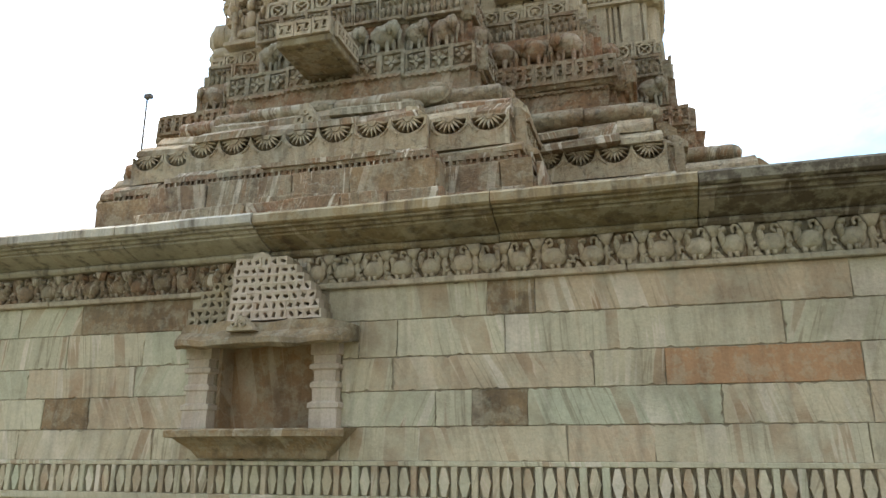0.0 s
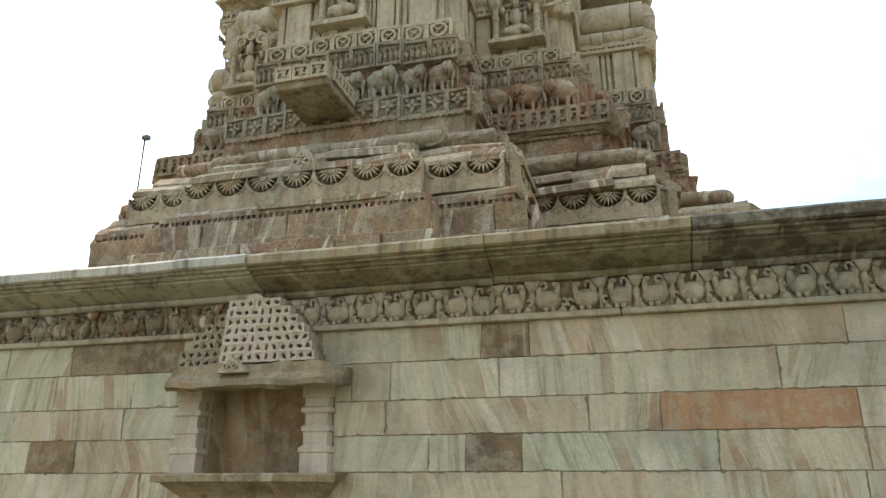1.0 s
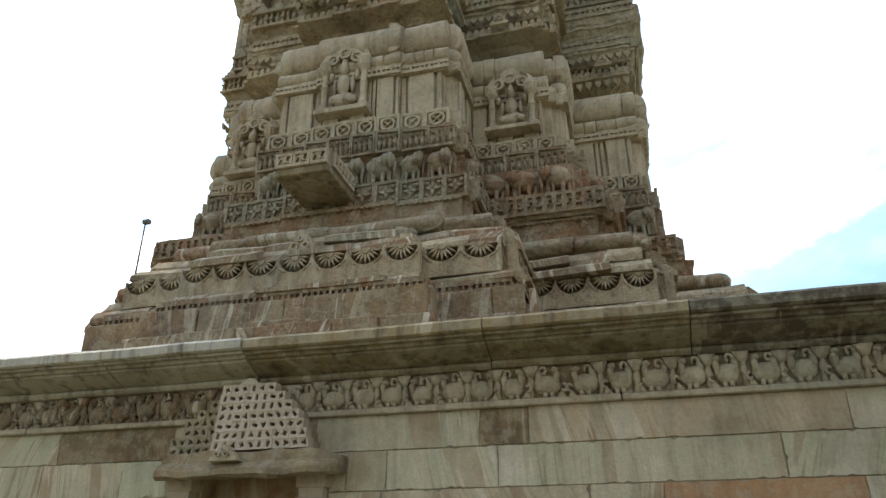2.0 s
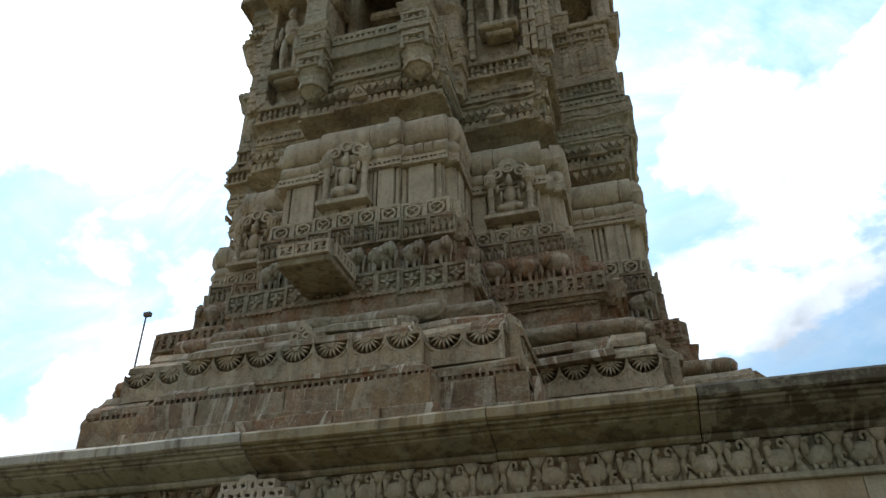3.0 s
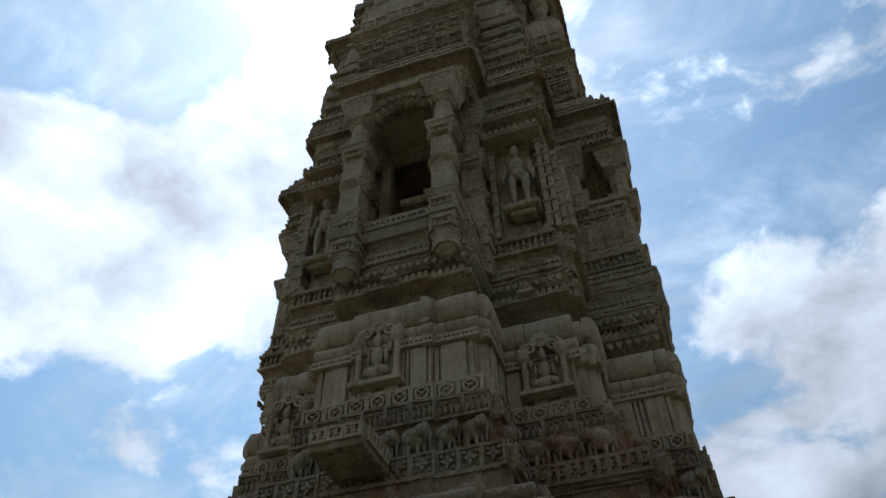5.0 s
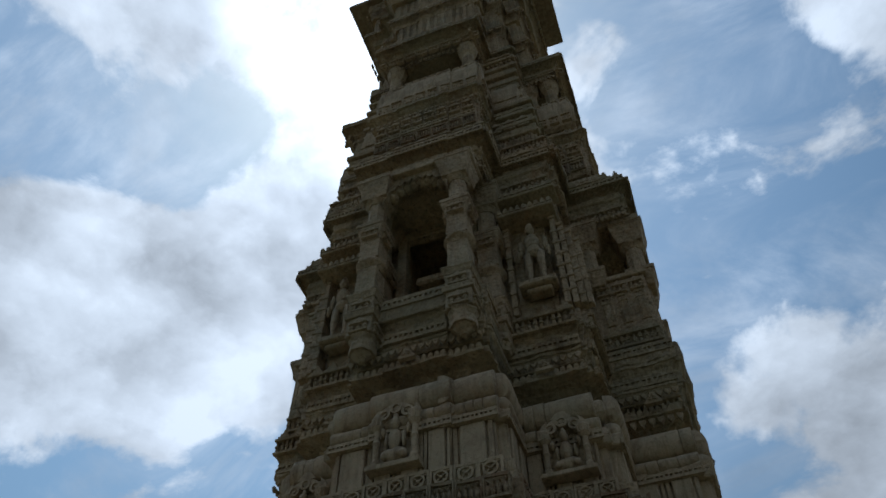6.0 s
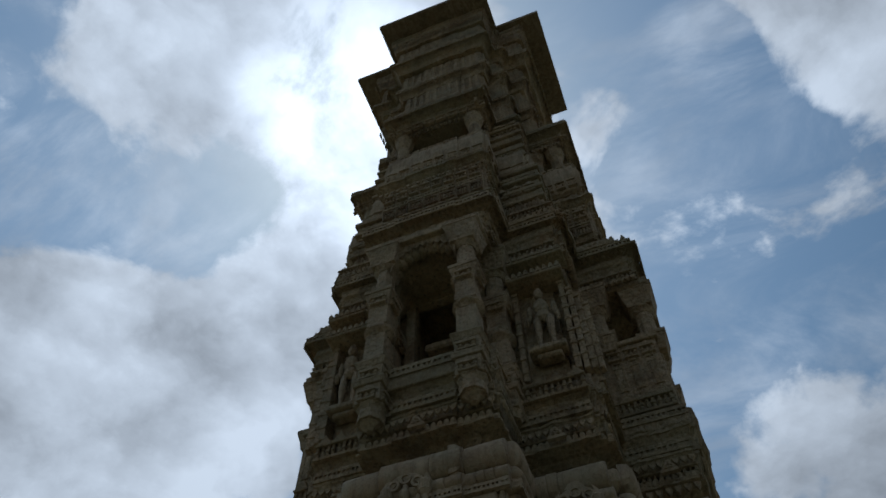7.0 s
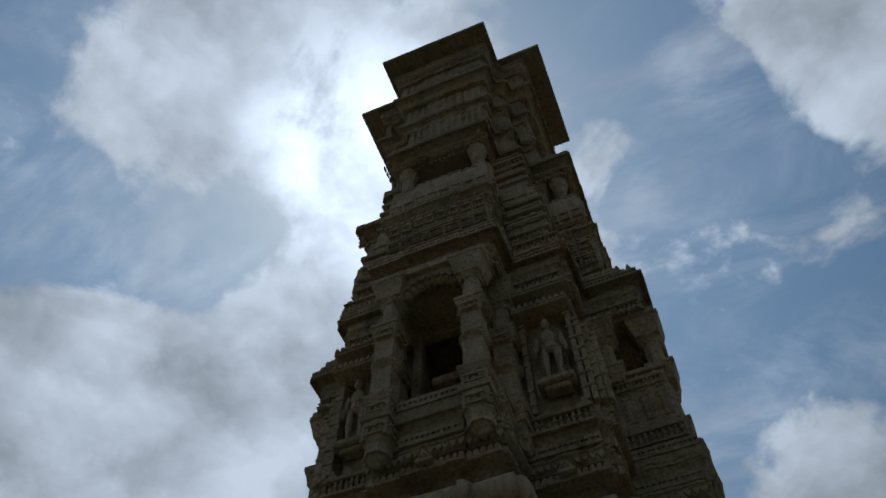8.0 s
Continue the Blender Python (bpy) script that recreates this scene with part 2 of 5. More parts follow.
M_CREST = stone("greyish_white_stone", [(0.47, 0.43, 0.36), (0.43, 0.39, 0.32)], 0.3, 0.0, 0.3, rust=0.15)
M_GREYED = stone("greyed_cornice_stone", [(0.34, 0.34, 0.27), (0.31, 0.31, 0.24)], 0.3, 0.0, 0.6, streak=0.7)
M_SOOTED = stone("black_stained_stone", [(0.085, 0.075, 0.055), (0.11, 0.095, 0.065)], 0.4, 0, 0.6, streak=0.6)
# Lighter than the moulding below, with the light on the edge in the tone.
M_FILLET = stone("ochre_cornice_edge", [(0.30, 0.25, 0.145), (0.27, 0.22, 0.13)], 0.5, 0.0, 0.5, streak=0.6)
M_PALEGREY = stone("pale_grey_edge", [(0.46, 0.47, 0.42), (0.42, 0.43, 0.38)], 0.5, 0.0, 0.35, streak=0.75)
M_ROOF = stone("roof_stone", [(0.25, 0.22, 0.16), (0.22, 0.19, 0.14)], 0.3, 0.0, 0.5)
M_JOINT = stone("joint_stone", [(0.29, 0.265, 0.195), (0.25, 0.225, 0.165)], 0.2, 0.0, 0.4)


def earth():
    m = Nodes("dry_earth")
    pos = m.add("ShaderNodeNewGeometry").outputs["Position"]
    a = m.add("ShaderNodeTexNoise", Vector=pos, Scale=0.6, Detail=8.0, Roughness=0.65).outputs[0]
    b = m.add("ShaderNodeTexNoise", Vector=pos, Scale=14.0, Detail=6.0, Roughness=0.7).outputs[0]
    c = m.ramp(a, [(0.35, (0.12, 0.115, 0.06)), (0.65, (0.19, 0.16, 0.10))])
    c = m.mix(m.math("MULTIPLY", b, 0.5), c, (0.08, 0.075, 0.04))
    return m.done(c, m.bump(b, 0.6, 0.03), 0.95)


def iron():
    m = Nodes("painted_iron")
    pos = m.add("ShaderNodeNewGeometry").outputs["Position"]
    a = m.add("ShaderNodeTexNoise", Vector=pos, Scale=20.0, Detail=5.0).outputs[0]
    return m.done(m.ramp(a, [(0.4, (0.10, 0.10, 0.11)), (0.65, (0.17, 0.13, 0.10))]), None, 0.55)


M_EARTH, M_IRON = earth(), iron()

# ---- building blocks ----
X0, YC = -2.21, 7.75        # the tower's axis
WALL_Y = 3.78               # face of the plinth wall


def part(name, bm, material, parent=None, label="", smooth=False):
    me = bpy.data.meshes.new(name)
    bmesh.ops.recalc_face_normals(bm, faces=bm.faces)
    bm.to_mesh(me)
    bm.free()
    me.materials.append(material)
    if smooth:
        for f in me.polygons:
            f.use_smooth = True
    ob = new(name, me)
    if parent is not None:
        ob.parent = parent
    if label:
        tagged(ob, label)
    return ob


def share(ob, m, parent):
    """Another part on the same mesh, at the pose m."""
    o = new(ob.name.split(".")[0], ob.data)
    o.parent, o.matrix_basis = parent, m
    return o


def thing(name, label, category, group="", kind="", at=(0, 0, 0)):
    ob = new(name)
    ob.location = at
    return tagged(ob, label, category, group, kind)


def box(bm, x0, x1, y0, y1, z0, z1, chip=0.0, seed=None):
    """A block with worn edges: chamfered by chip, its corners a little off where seed is given."""
    rnd = random.Random(seed) if seed is not None else None
    vs = []
    for z, s in ((z0, 0), (z1, 1)):
        for x, y in ((x0, y0), (x1, y0), (x1, y1), (x0, y1)):
            j = (lambda: rnd.uniform(-1, 1) * chip * 0.5) if rnd else (lambda: 0)
            vs.append(bm.verts.new((x + j(), y + j(), z + j())))
    fs = [bm.faces.new([vs[i] for i in q]) for q in ((3, 2, 1, 0), (4, 5, 6, 7), (0, 1, 5, 4), (1, 2, 6, 5), (2, 3, 7, 6), (3, 0, 4, 7))]
    if chip:
        es = {e for f in fs for e in f.edges}
        bmesh.ops.bevel(bm, geom=list(es), offset=chip, segments=1, affect="EDGES")


def prism(bm, outline, y0, y1, taper=1.0):
    """An outline in x and z, pushed from y0 (back) to y1 (front)."""
    cx = sum(p[0] for p in outline) / len(outline)
    cz = sum(p[1] for p in outline) / len(outline)
    a = [bm.verts.new((x, y0, z)) for x, z in outline]
    b = [bm.verts.new((cx + (x - cx) * taper, y1, cz + (z - cz) * taper)) for x, z in outline]
    n = len(a)
    bm.faces.new(b)
    bm.faces.new(a[::-1])
    for i in range(n):
        bm.faces.new((a[i], a[(i + 1) % n], b[(i + 1) % n], b[i]))


def turned(bm, cx, cy, profile, sides=16, square=None):
    """A turned or many-sided shaft from (radius, z) pairs."""
    rings = []
    for r, z in profile:
        ring = []
        for i in range(sides):
            w = 2 * math.pi * (i + 0.5) / sides
            ring.append(bm.verts.new((cx + r * math.cos(w), cy + r * math.sin(w), z)))
        rings.append(ring)
    for p, q in zip(rings, rings[1:]):
        for i in range(sides):
            bm.faces.new((p[i], p[(i + 1) % sides], q[(i + 1) % sides], q[i]))
    bm.faces.new(rings[0][::-1])
    bm.faces.new(rings[-1])


def plan(A, a, k, side=0.0, s=0.07, c=0.0, rec=0.0):
    """The stepped cross of the tower's plan round its axis: arms reach A (side arms A + side) with half width a, corners k.
    The middle of an arm, c to either side, stands proud of its flanks by rec; every outer corner is broken by a step of s."""
    out = []
    for q in range(4):
        top = A + (side if q in (1, 3) else 0.0)
        R = top - rec if c else top
        if not c:
            top = R + s * 0.5
        m = c or a * 0.45
        if R > k:
            pts = [(-a, R - s), (-a + s, R - s), (-a + s, R), (-m, R), (-m, top), (m, top), (m, R), (a - s, R), (a - s, R - s), (a, R - s)]
        else:
            pts = [(-a, R)] * 1 + [(-a + (i + 1) * a / 4.5, R) for i in range(8)] + [(a, R)]
        t = min(s, (k - a) * 0.4)
        pts += [(a, k), (k - 2 * t, k), (k - 2 * t, k - t), (k - t, k - t), (k - t, k - 2 * t), (k, k - 2 * t), (k, a)]
        sx, sy = ((1, 0), (0, 1), (-1, 0), (0, -1))[q]
        nx, ny = ((0, -1), (1, 0), (0, 1), (-1, 0))[q]
        out += [(sx * u + nx * v, sy * u + ny * v) for u, v in pts]
    return out


def tower_course(rows, side=0.0, s=0.07, worn=0.012, c=0.0, rec=0.0):
    """A closed course of the tower lofted through rows of (z, A, a, k), its long edges worn uneven."""
    bm = bmesh.new()
    first = plan(rows[0][1], rows[0][2], max(rows[0][3], rows[0][2] + 0.004), side, s, c, rec)
    cuts = [max(1, int(math.dist(p, q) / 0.075)) for p, q in zip(first, first[1:] + first[:1])]
    rings = []
    for z, A, a, k in rows:
        pts = plan(A, a, max(k, a + 0.004), side, s, c, rec)
        ring_ = []
        for n, p, q in zip(cuts, pts, pts[1:] + pts[:1]):
            for i in range(n):
                x, y = p[0] + (q[0] - p[0]) * i / n, p[1] + (q[1] - p[1]) * i / n
                v = noise.noise_vector((x * 4.1, y * 4.1, z * 5.3)) * worn * 1.4 + noise.noise_vector((x * 15, y * 15, z * 13)) * worn
                ring_.append(bm.verts.new((x + v.x, y + v.y, z + v.z * 0.6)))
        rings.append(ring_)
    n = len(rings[0])
    for p, q in zip(rings, rings[1:]):
        for i in range(n):
            bm.faces.new((p[i], p[(i + 1) % n], q[(i + 1) % n], q[i]))
    bm.faces.new(rings[0][::-1])
    bm.faces.new(rings[-1])
    return bm


def weather(bm, amount, size=30.0):
    """Wears a carved piece: every point goes a little astray."""
    for v in bm.verts:
        v.co += noise.noise_vector(v.co * size) * amount
    return bm


def profile(kind, z0, z1, out):
    """(z, offset) pairs of a moulding."""
    h = z1 - z0
    if kind == "roll":
        return [(z0 + h * (0.5 - 0.5 * math.cos(t * math.pi / 8)), out * math.sin(t * math.pi / 8) ** 0.8) for t in range(9)]
    if kind == "slope":
        return [(z0, out), (z0 + h * 0.3, out), (z1, 0)]
    if kind == "flare":
        return [(z0, 0), (z0 + h * 0.45, out * 0.25), (z0 + h * 0.75, out * 0.75), (z0 + h * 0.8, out), (z1, out)]
    if kind == "hood":
        return [(z0, out), (z0 + h * 0.15, out), (z0 + h * 0.6, out * 0.55), (z1, 0)]
    if kind == "bead":
        return [(z0, 0), (z0 + h * 0.15, out), (z0 + h * 0.85, out), (z1, 0)]
    return [(z0, 0), (z1, 0)]


# ---- ground ----
bm = bmesh.new()
n = 24
for i in range(n + 1):
    for j in range(n + 1):
        x, y = (i / n * 2 - 1), (j / n * 2 - 1)
        px, py = 2500 * x * abs(x) ** 1.8, 2500 * y * abs(y) ** 1.8
        bm.verts.new((px, py, 0))
bm.verts.ensure_lookup_table()
for i in range(n):
    for j in range(n):
        a = i * (n + 1) + j
        bm.faces.new([bm.verts[q] for q in (a, a + n + 1, a + n + 2, a + 1)])
tagged(part("ground", bm, M_EARTH), "bare dry trodden earth round the monument", "ground", kind="structure")

# ---- the tower ----
tower = thing("tower", "tall carved sandstone tower of stepped plan on a plinth", "tower", at=(X0, YC, 0))
COURSES = [
    # name, z0, z1, A, a, k, kind, out, side, material, corner step
    ("footing", 2.80, 3.09, 3.80, 1.64, 2.64, "flat", 0, 0, M_BASE, 0.05),
    ("footing", 3.09, 3.31, 3.62, 1.58, 2.58, "slope", 0.10, 0, M_BASE, 0.05),
    ("bead_band", 3.31, 3.40, 3.60, 1.56, 2.58, "bead", 0.03, 0, M_RUST, 0.05),
    ("ledge", 3.40, 3.48, 3.49, 1.52, 2.54, "slope", 0.09, 0, M_BASE, 0.05),
    ("rosette_band", 3.48, 3.72, 3.46, 1.49, 2.54, "flat", 0, 0, M_BASE, 0.03),
    ("step_slab", 3.72, 3.83, 3.36, 1.44, 2.50, "hood", 0.10, 0, M_BASE, 0.07),
    ("step_slab", 3.83, 3.96, 3.22, 1.38, 2.42, "hood", 0.12, 0, M_OCHRE, 0.07),
    ("roll", 3.98, 4.14, 3.02, 1.26, 2.33, "roll", 0.14, 0, M_TOWER, 0.06),
    ("fringe_band", 4.12, 4.42, 2.84, 1.12, 2.22, "flat", 0, 0.06, M_RUST, 0.07),
    ("panel_band", 4.42, 4.68, 2.76, 1.13, 2.26, "bead", 0.03, 0.06, M_RUST, 0.06),
    ("elephant_band", 4.68, 5.07, 2.58, 1.00, 2.05, "flat", 0, 0.12, M_RUST, 0.07),
    ("panel_band", 5.05, 5.30, 2.60, 1.00, 1.97, "bead", 0.02, 0.04, M_LOWCARVED, 0.06),
    ("wheel_band", 5.30, 5.50, 2.57, 0.96, 1.90, "flat", 0, 0.04, M_TOWER, 0.06),
    ("wall_band", 5.50, 5.97, 2.50, 0.90, 1.82, "flat", 0, 0.08, M_PALE, 0.08),
    ("dentil_band", 5.97, 6.07, 2.55, 0.94, 1.87, "bead", 0.015, 0.08, M_PALE, 0.07),
    ("cap_band", 6.07, 6.25, 2.46, 0.86, 1.79, "hood", 0.10, 0.1, M_PALE, 0.08),
    ("roll", 6.25, 6.58, 2.38, 0.78, 1.72, "roll", 0.19, 0.12, M_PALE, 0.10),
    ("neck", 6.56, 6.82, 2.20, 0.58, 1.54, "flat", 0, 0.1, M_TOWER, 0.06),
    ("eave", 6.82, 6.94, 2.28, 0.57, 1.60, "flare", 0.25, 0.12, M_TOWER, 0.06),
    ("neck", 6.94, 7.12, 2.28, 0.66, 1.62, "flat", 0, 0.2, M_TOWER, 0.06),
    ("fringe_band", 7.12, 7.30, 2.46, 0.80, 1.76, "flare", 0.06, 0.16, M_TOWER, 0.06),
    ("dentil_band", 7.30, 7.46, 2.50, 0.82, 1.80, "bead", 0.03, 0.16, M_TOWER, 0.06),
    ("ledge", 7.46, 7.66, 2.50, 0.80, 1.80, "flare", 0.07, 0.18, M_TOWER, 0.06),
    ("parapet_band", 7.66, 7.97, 2.56, 0.82, 1.82, "bead", 0.03, 0.2, M_CARVED, 0.06),
    ("balcony_floor", 7.97, 8.03, 2.50, 0.80, 1.76, "flat", 0, 0.2, M_TOWER, 0.05),
    ("shaft_core", 8.03, 10.55, 0.55, 0.60, 1.76, "flat", 0, 0, M_TOWER, 0.10),
    ("lintel", 10.55, 11.12, 2.44, 0.84, 1.78, "flare", 0.12, 0.24, M_TOWER, 0.06),
    ("eave", 11.12, 11.35, 2.48, 0.86, 1.74, "flare", 0.24, 0.2, M_TOWER, 0.05),
    ("hood", 11.35, 11.95, 2.30, 0.84, 1.72, "hood", 0.30, 0.1, M_TOWER, 0.06),
    ("carved_band", 11.95, 12.95, 2.40, 0.92, 1.76, "bead", 0.04, 0.0, M_CARVED, 0.05),
    ("eave", 12.95, 13.25, 2.40, 0.90, 1.66, "flare", 0.17, 0.0, M_TOWER, 0.05),
    ("neck", 13.25, 13.6, 2.10, 0.90, 1.62, "flat", 0, 0.3, M_TOWER, 0.06),
    ("parapet_band", 13.6, 14.7, 2.26, 0.94, 1.60, "roll", 0.12, 0.1, M_PALE, 0.06),
    ("upper_core", 14.7, 15.8, 0.9, 0.80, 1.56, "flat", 0, 0.0, M_TOWER, 0.08),
    ("lintel", 15.8, 16.1, 2.20, 0.92, 1.58, "flare", 0.10, 0.1, M_TOWER, 0.05),
    ("eave", 16.1, 16.5, 2.30, 0.90, 1.42, "flare", 0.26, 0.04, M_TOWER, 0.03),
    ("neck", 16.5, 17.6, 2.00, 0.96, 1.52, "flat", 0, -0.06, M_TOWER, 0.06),
    ("eave", 17.6, 18.0, 1.94, 1.00, 1.50, "flare", 0.12, -0.04, M_TOWER, 0.04),
    ("neck", 18.0, 19.2, 1.90, 1.05, 1.50, "flat", 0, -0.02, M_TOWER, 0.06),
    ("eave", 19.2, 19.7, 1.92, 1.12, 1.50, "flare", 0.14, 0.0, M_TOWER, 0.04),
    ("neck", 19.7, 20.7, 1.98, 1.16, 1.52, "flat", 0, 0.0, M_TOWER, 0.06),
    ("eave", 20.7, 21.2, 2.12, 1.22, 1.54, "flare", 0.22, 0.0, M_TOWER, 0.03),
    ("neck", 21.2, 22.5, 2.16, 1.30, 1.54, "flat", 0, 0.0, M_TOWER, 0.06),
    ("bracket_band", 22.5, 23.42, 2.26, 1.38, 1.55, "flare", 0.12, 0.0, M_TOWER, 0.05),
    ("roof_slab", 23.42, 23.60, 2.90, 1.65, 1.655, "flat", 0, 0.04, M_ROOF, 0.004),
]
# the middle of each arm of the base stands forward: half width, depth
PROUD = {2.80: (1.08, 0.17), 3.09: (1.05, 0.16), 3.31: (0.99, 0.15), 3.40: (0.94, 0.12), 3.48: (0.92, 0.09), 3.72: (0.84, 0.12), 3.83: (0.80, 0.14), 3.98: (0.95, 0.09)}
BAND = {}
for name, z0, z1, A, a, k, kind, out, side, mat, s in COURSES:
    rows = [(z, A + o, a + o, k + o) for z, o in profile(kind, z0, z1, out)]
    c, rec = PROUD.get(z0, (0.0, 0.0))
    ob = part(name, tower_course(rows, side, s, 0.004 if name == "roof_slab" else 0.020, c, rec), mat, tower)
    m = max(o for _, o in profile(kind, z0, z1, out))
    BAND[round(z0, 2)] = (ob, z0, z1, A + m, a + m, k + m, side, s, c, rec)

# ---- ornament of the tower ----


def faces_of(z0, only=""):
    """The faces of a course that can be seen from the plinth's front: (name, start, end, along, turn) round the tower's axis."""
    ob, zb, zt, A, a, k, side, s, c, rec = BAND[z0]
    S = A + side
    F, P, m = (A - rec, A, c) if c else (A, A + s * 0.5, a * 0.45)
    out = [
        ("front", (-a + s, -F), (-m, -F), 0), ("front", (-m, -P), (m, -P), 0), ("front", (m, -F), (a - s, -F), 0), ("front_return", (m, -P), (m, -F), 90),
        ("front_side", (a, -F + s), (a, -k), 90),
        ("corner", (a, -k), (k - 2 * s, -k), 0), ("corner_left", (-k + 2 * s, -k), (-a, -k), 0),
        ("corner_side", (k, -k + 2 * s), (k, -a), 90),
        ("arm", (k, -a), (S - s, -a), 0), ("arm_left", (-S + s, -a), (-k, -a), 0),
        ("arm_end", (S, -a + s), (S, a - s), 90), ("corner_far_side", (-k, -a), (-k, -k + 2 * s), -90), ("arm_far_end", (-S, a - s), (-S, -a + s), -90),
    ]
    return [f for f in out if not only or f[0] in only.split()]


def row_of(z0, ob, width, z=None, only="", out=0.0, tall=1.0, wobble=0.0):
    """Sets the motif ob, modelled on x = -0.5 .. 0.5 times width, side by side along the faces of a course."""
    band, zb, zt = BAND[z0][:3]
    z = zb if z is None else z
    rnd = random.Random(int(z0 * 1000))
    n_all = 0
    for name, p, q, turn in faces_of(z0, only):
        p, q = Vector(p), Vector(q)
        run = (q - p).length
        if run < width * 0.55:
            continue
        n = max(1, round(run / width))
        sx = run / n / width
        nrm = Vector((math.sin(radians(turn)), -math.cos(radians(turn))))
        for i in range(n):
            c = p + (q - p) * ((i + 0.5) / n) + nrm * out
            m = Matrix.Translation((c.x, c.y, z)) @ pose(0, 0, 0, rnd.uniform(-1, 1) * wobble * 40, rnd.uniform(-1, 1) * wobble * 60, turn) @ Matrix.Diagonal((sx, 1, tall * (1 + rnd.uniform(-1, 1) * wobble), 1))
            share(ob, m, band)
            n_all += 1
    return n_all


STORE = []


def motif(name, bm, mat, smooth=False):
    """A carved piece whose mesh the rows below share; the first one is taken away at the end."""
    ob = part(name, bm, mat, smooth=smooth)
    STORE.append(ob)
    return ob


def ball(bm, c, r, seg=8, rings=6):
    m = Matrix.Translation(c) @ Matrix.Diagonal((*r, 1))
    bmesh.ops.create_uvsphere(bm, u_segments=seg, v_segments=rings, radius=1, matrix=m)


def arc(cx, cz, r, w0, w1, n):
    return [(cx + r * math.cos(radians(w0 + (w1 - w0) * i / n)), cz + r * math.sin(radians(w0 + (w1 - w0) * i / n))) for i in range(n + 1)]


def ring(bm, cx, cz, r0, r1, y0, y1, w0=0, w1=360, n=16):
    """A flat ring or part of one, standing proud from y0 to y1."""
    a, b = arc(cx, cz, r0, w0, w1, n), arc(cx, cz, r1, w0, w1, n)
    for i in range(n):
        prism(bm, [a[i], a[i + 1], b[i + 1], b[i]], y0, y1)


def rosette(w, h):
    """A half wheel of pointed petals sunk into a plate, open along the band's upper edge."""
    bm = bmesh.new()
    r, t, f = min(w * 0.47, h * 0.88), h * 0.97, -0.07
    for s in (-1, 1):
        out = [(s * w * 0.5, t), (s * w * 0.5, 0), (0, 0)] + [(s * r * math.sin(radians(q)), t - r * math.cos(radians(q))) for q in range(0, 91, 10)]
        prism(bm, out, 0, f)
        a, b = arc(0, t, r * 1.08, -62 if s > 0 else 242, -28 if s > 0 else 208, 8), arc(0, t, r * 1.15, -62 if s > 0 else 242, -28 if s > 0 else 208, 8)
        for i in range(8):
            prism(bm, [a[i], a[i + 1], b[i + 1], b[i]], f, f - 0.012)
    for i in range(9):
        c = 190 + i * 20
        tip = (r * 0.95 * math.cos(radians(c)), t + r * 0.95 * math.sin(radians(c)))
        l = arc(0, t, r * 0.30, c - 11, c + 11, 1)
        q = arc(0, t, r * 0.55, c - 7.5, c + 7.5, 1)
        prism(bm, [l[0], q[0], tip, q[1], l[1]], 0, f * 0.95, 0.9)
    prism(bm, [(-r * 0.34, t)] + arc(0, t, r * 0.34, 180, 360, 8)[1:-1] + [(r * 0.34, t)], 0, f * 1.05, 0.8)
    return bm


def dots(w, h):
    """A fillet band pierced by two short slots."""
    bm = bmesh.new()
    box(bm, -w / 2, w / 2, -0.024, 0, 0, h * 0.34)
    box(bm, -w / 2, w / 2, -0.024, 0, h * 0.64, h)
    for x in (-0.44, 0.0, 0.44):
        box(bm, x * w - w * 0.07, x * w + w * 0.07, -0.023, 0, h * 0.34, h * 0.64)
    return bm


def tooth(w, h):
    bm = bmesh.new()
    prism(bm, [(-w * 0.38, 0), (w * 0.38, 0), (w * 0.38, h * 0.75), (w * 0.15, h), (-w * 0.15, h), (-w * 0.38, h * 0.75)], 0.03, -0.02)
    box(bm, -w / 2, w / 2, -0.01, 0.03, 0, h * 0.45)
    return bm


def fringe(w, h):
    """A hanging pointed leaf."""
    bm = bmesh.new()
    prism(bm, [(-w * 0.5, h), (-w * 0.42, h * 0.5), (0, 0), (w * 0.42, h * 0.5), (w * 0.5, h)], 0, -0.03, 0.85)
    return bm


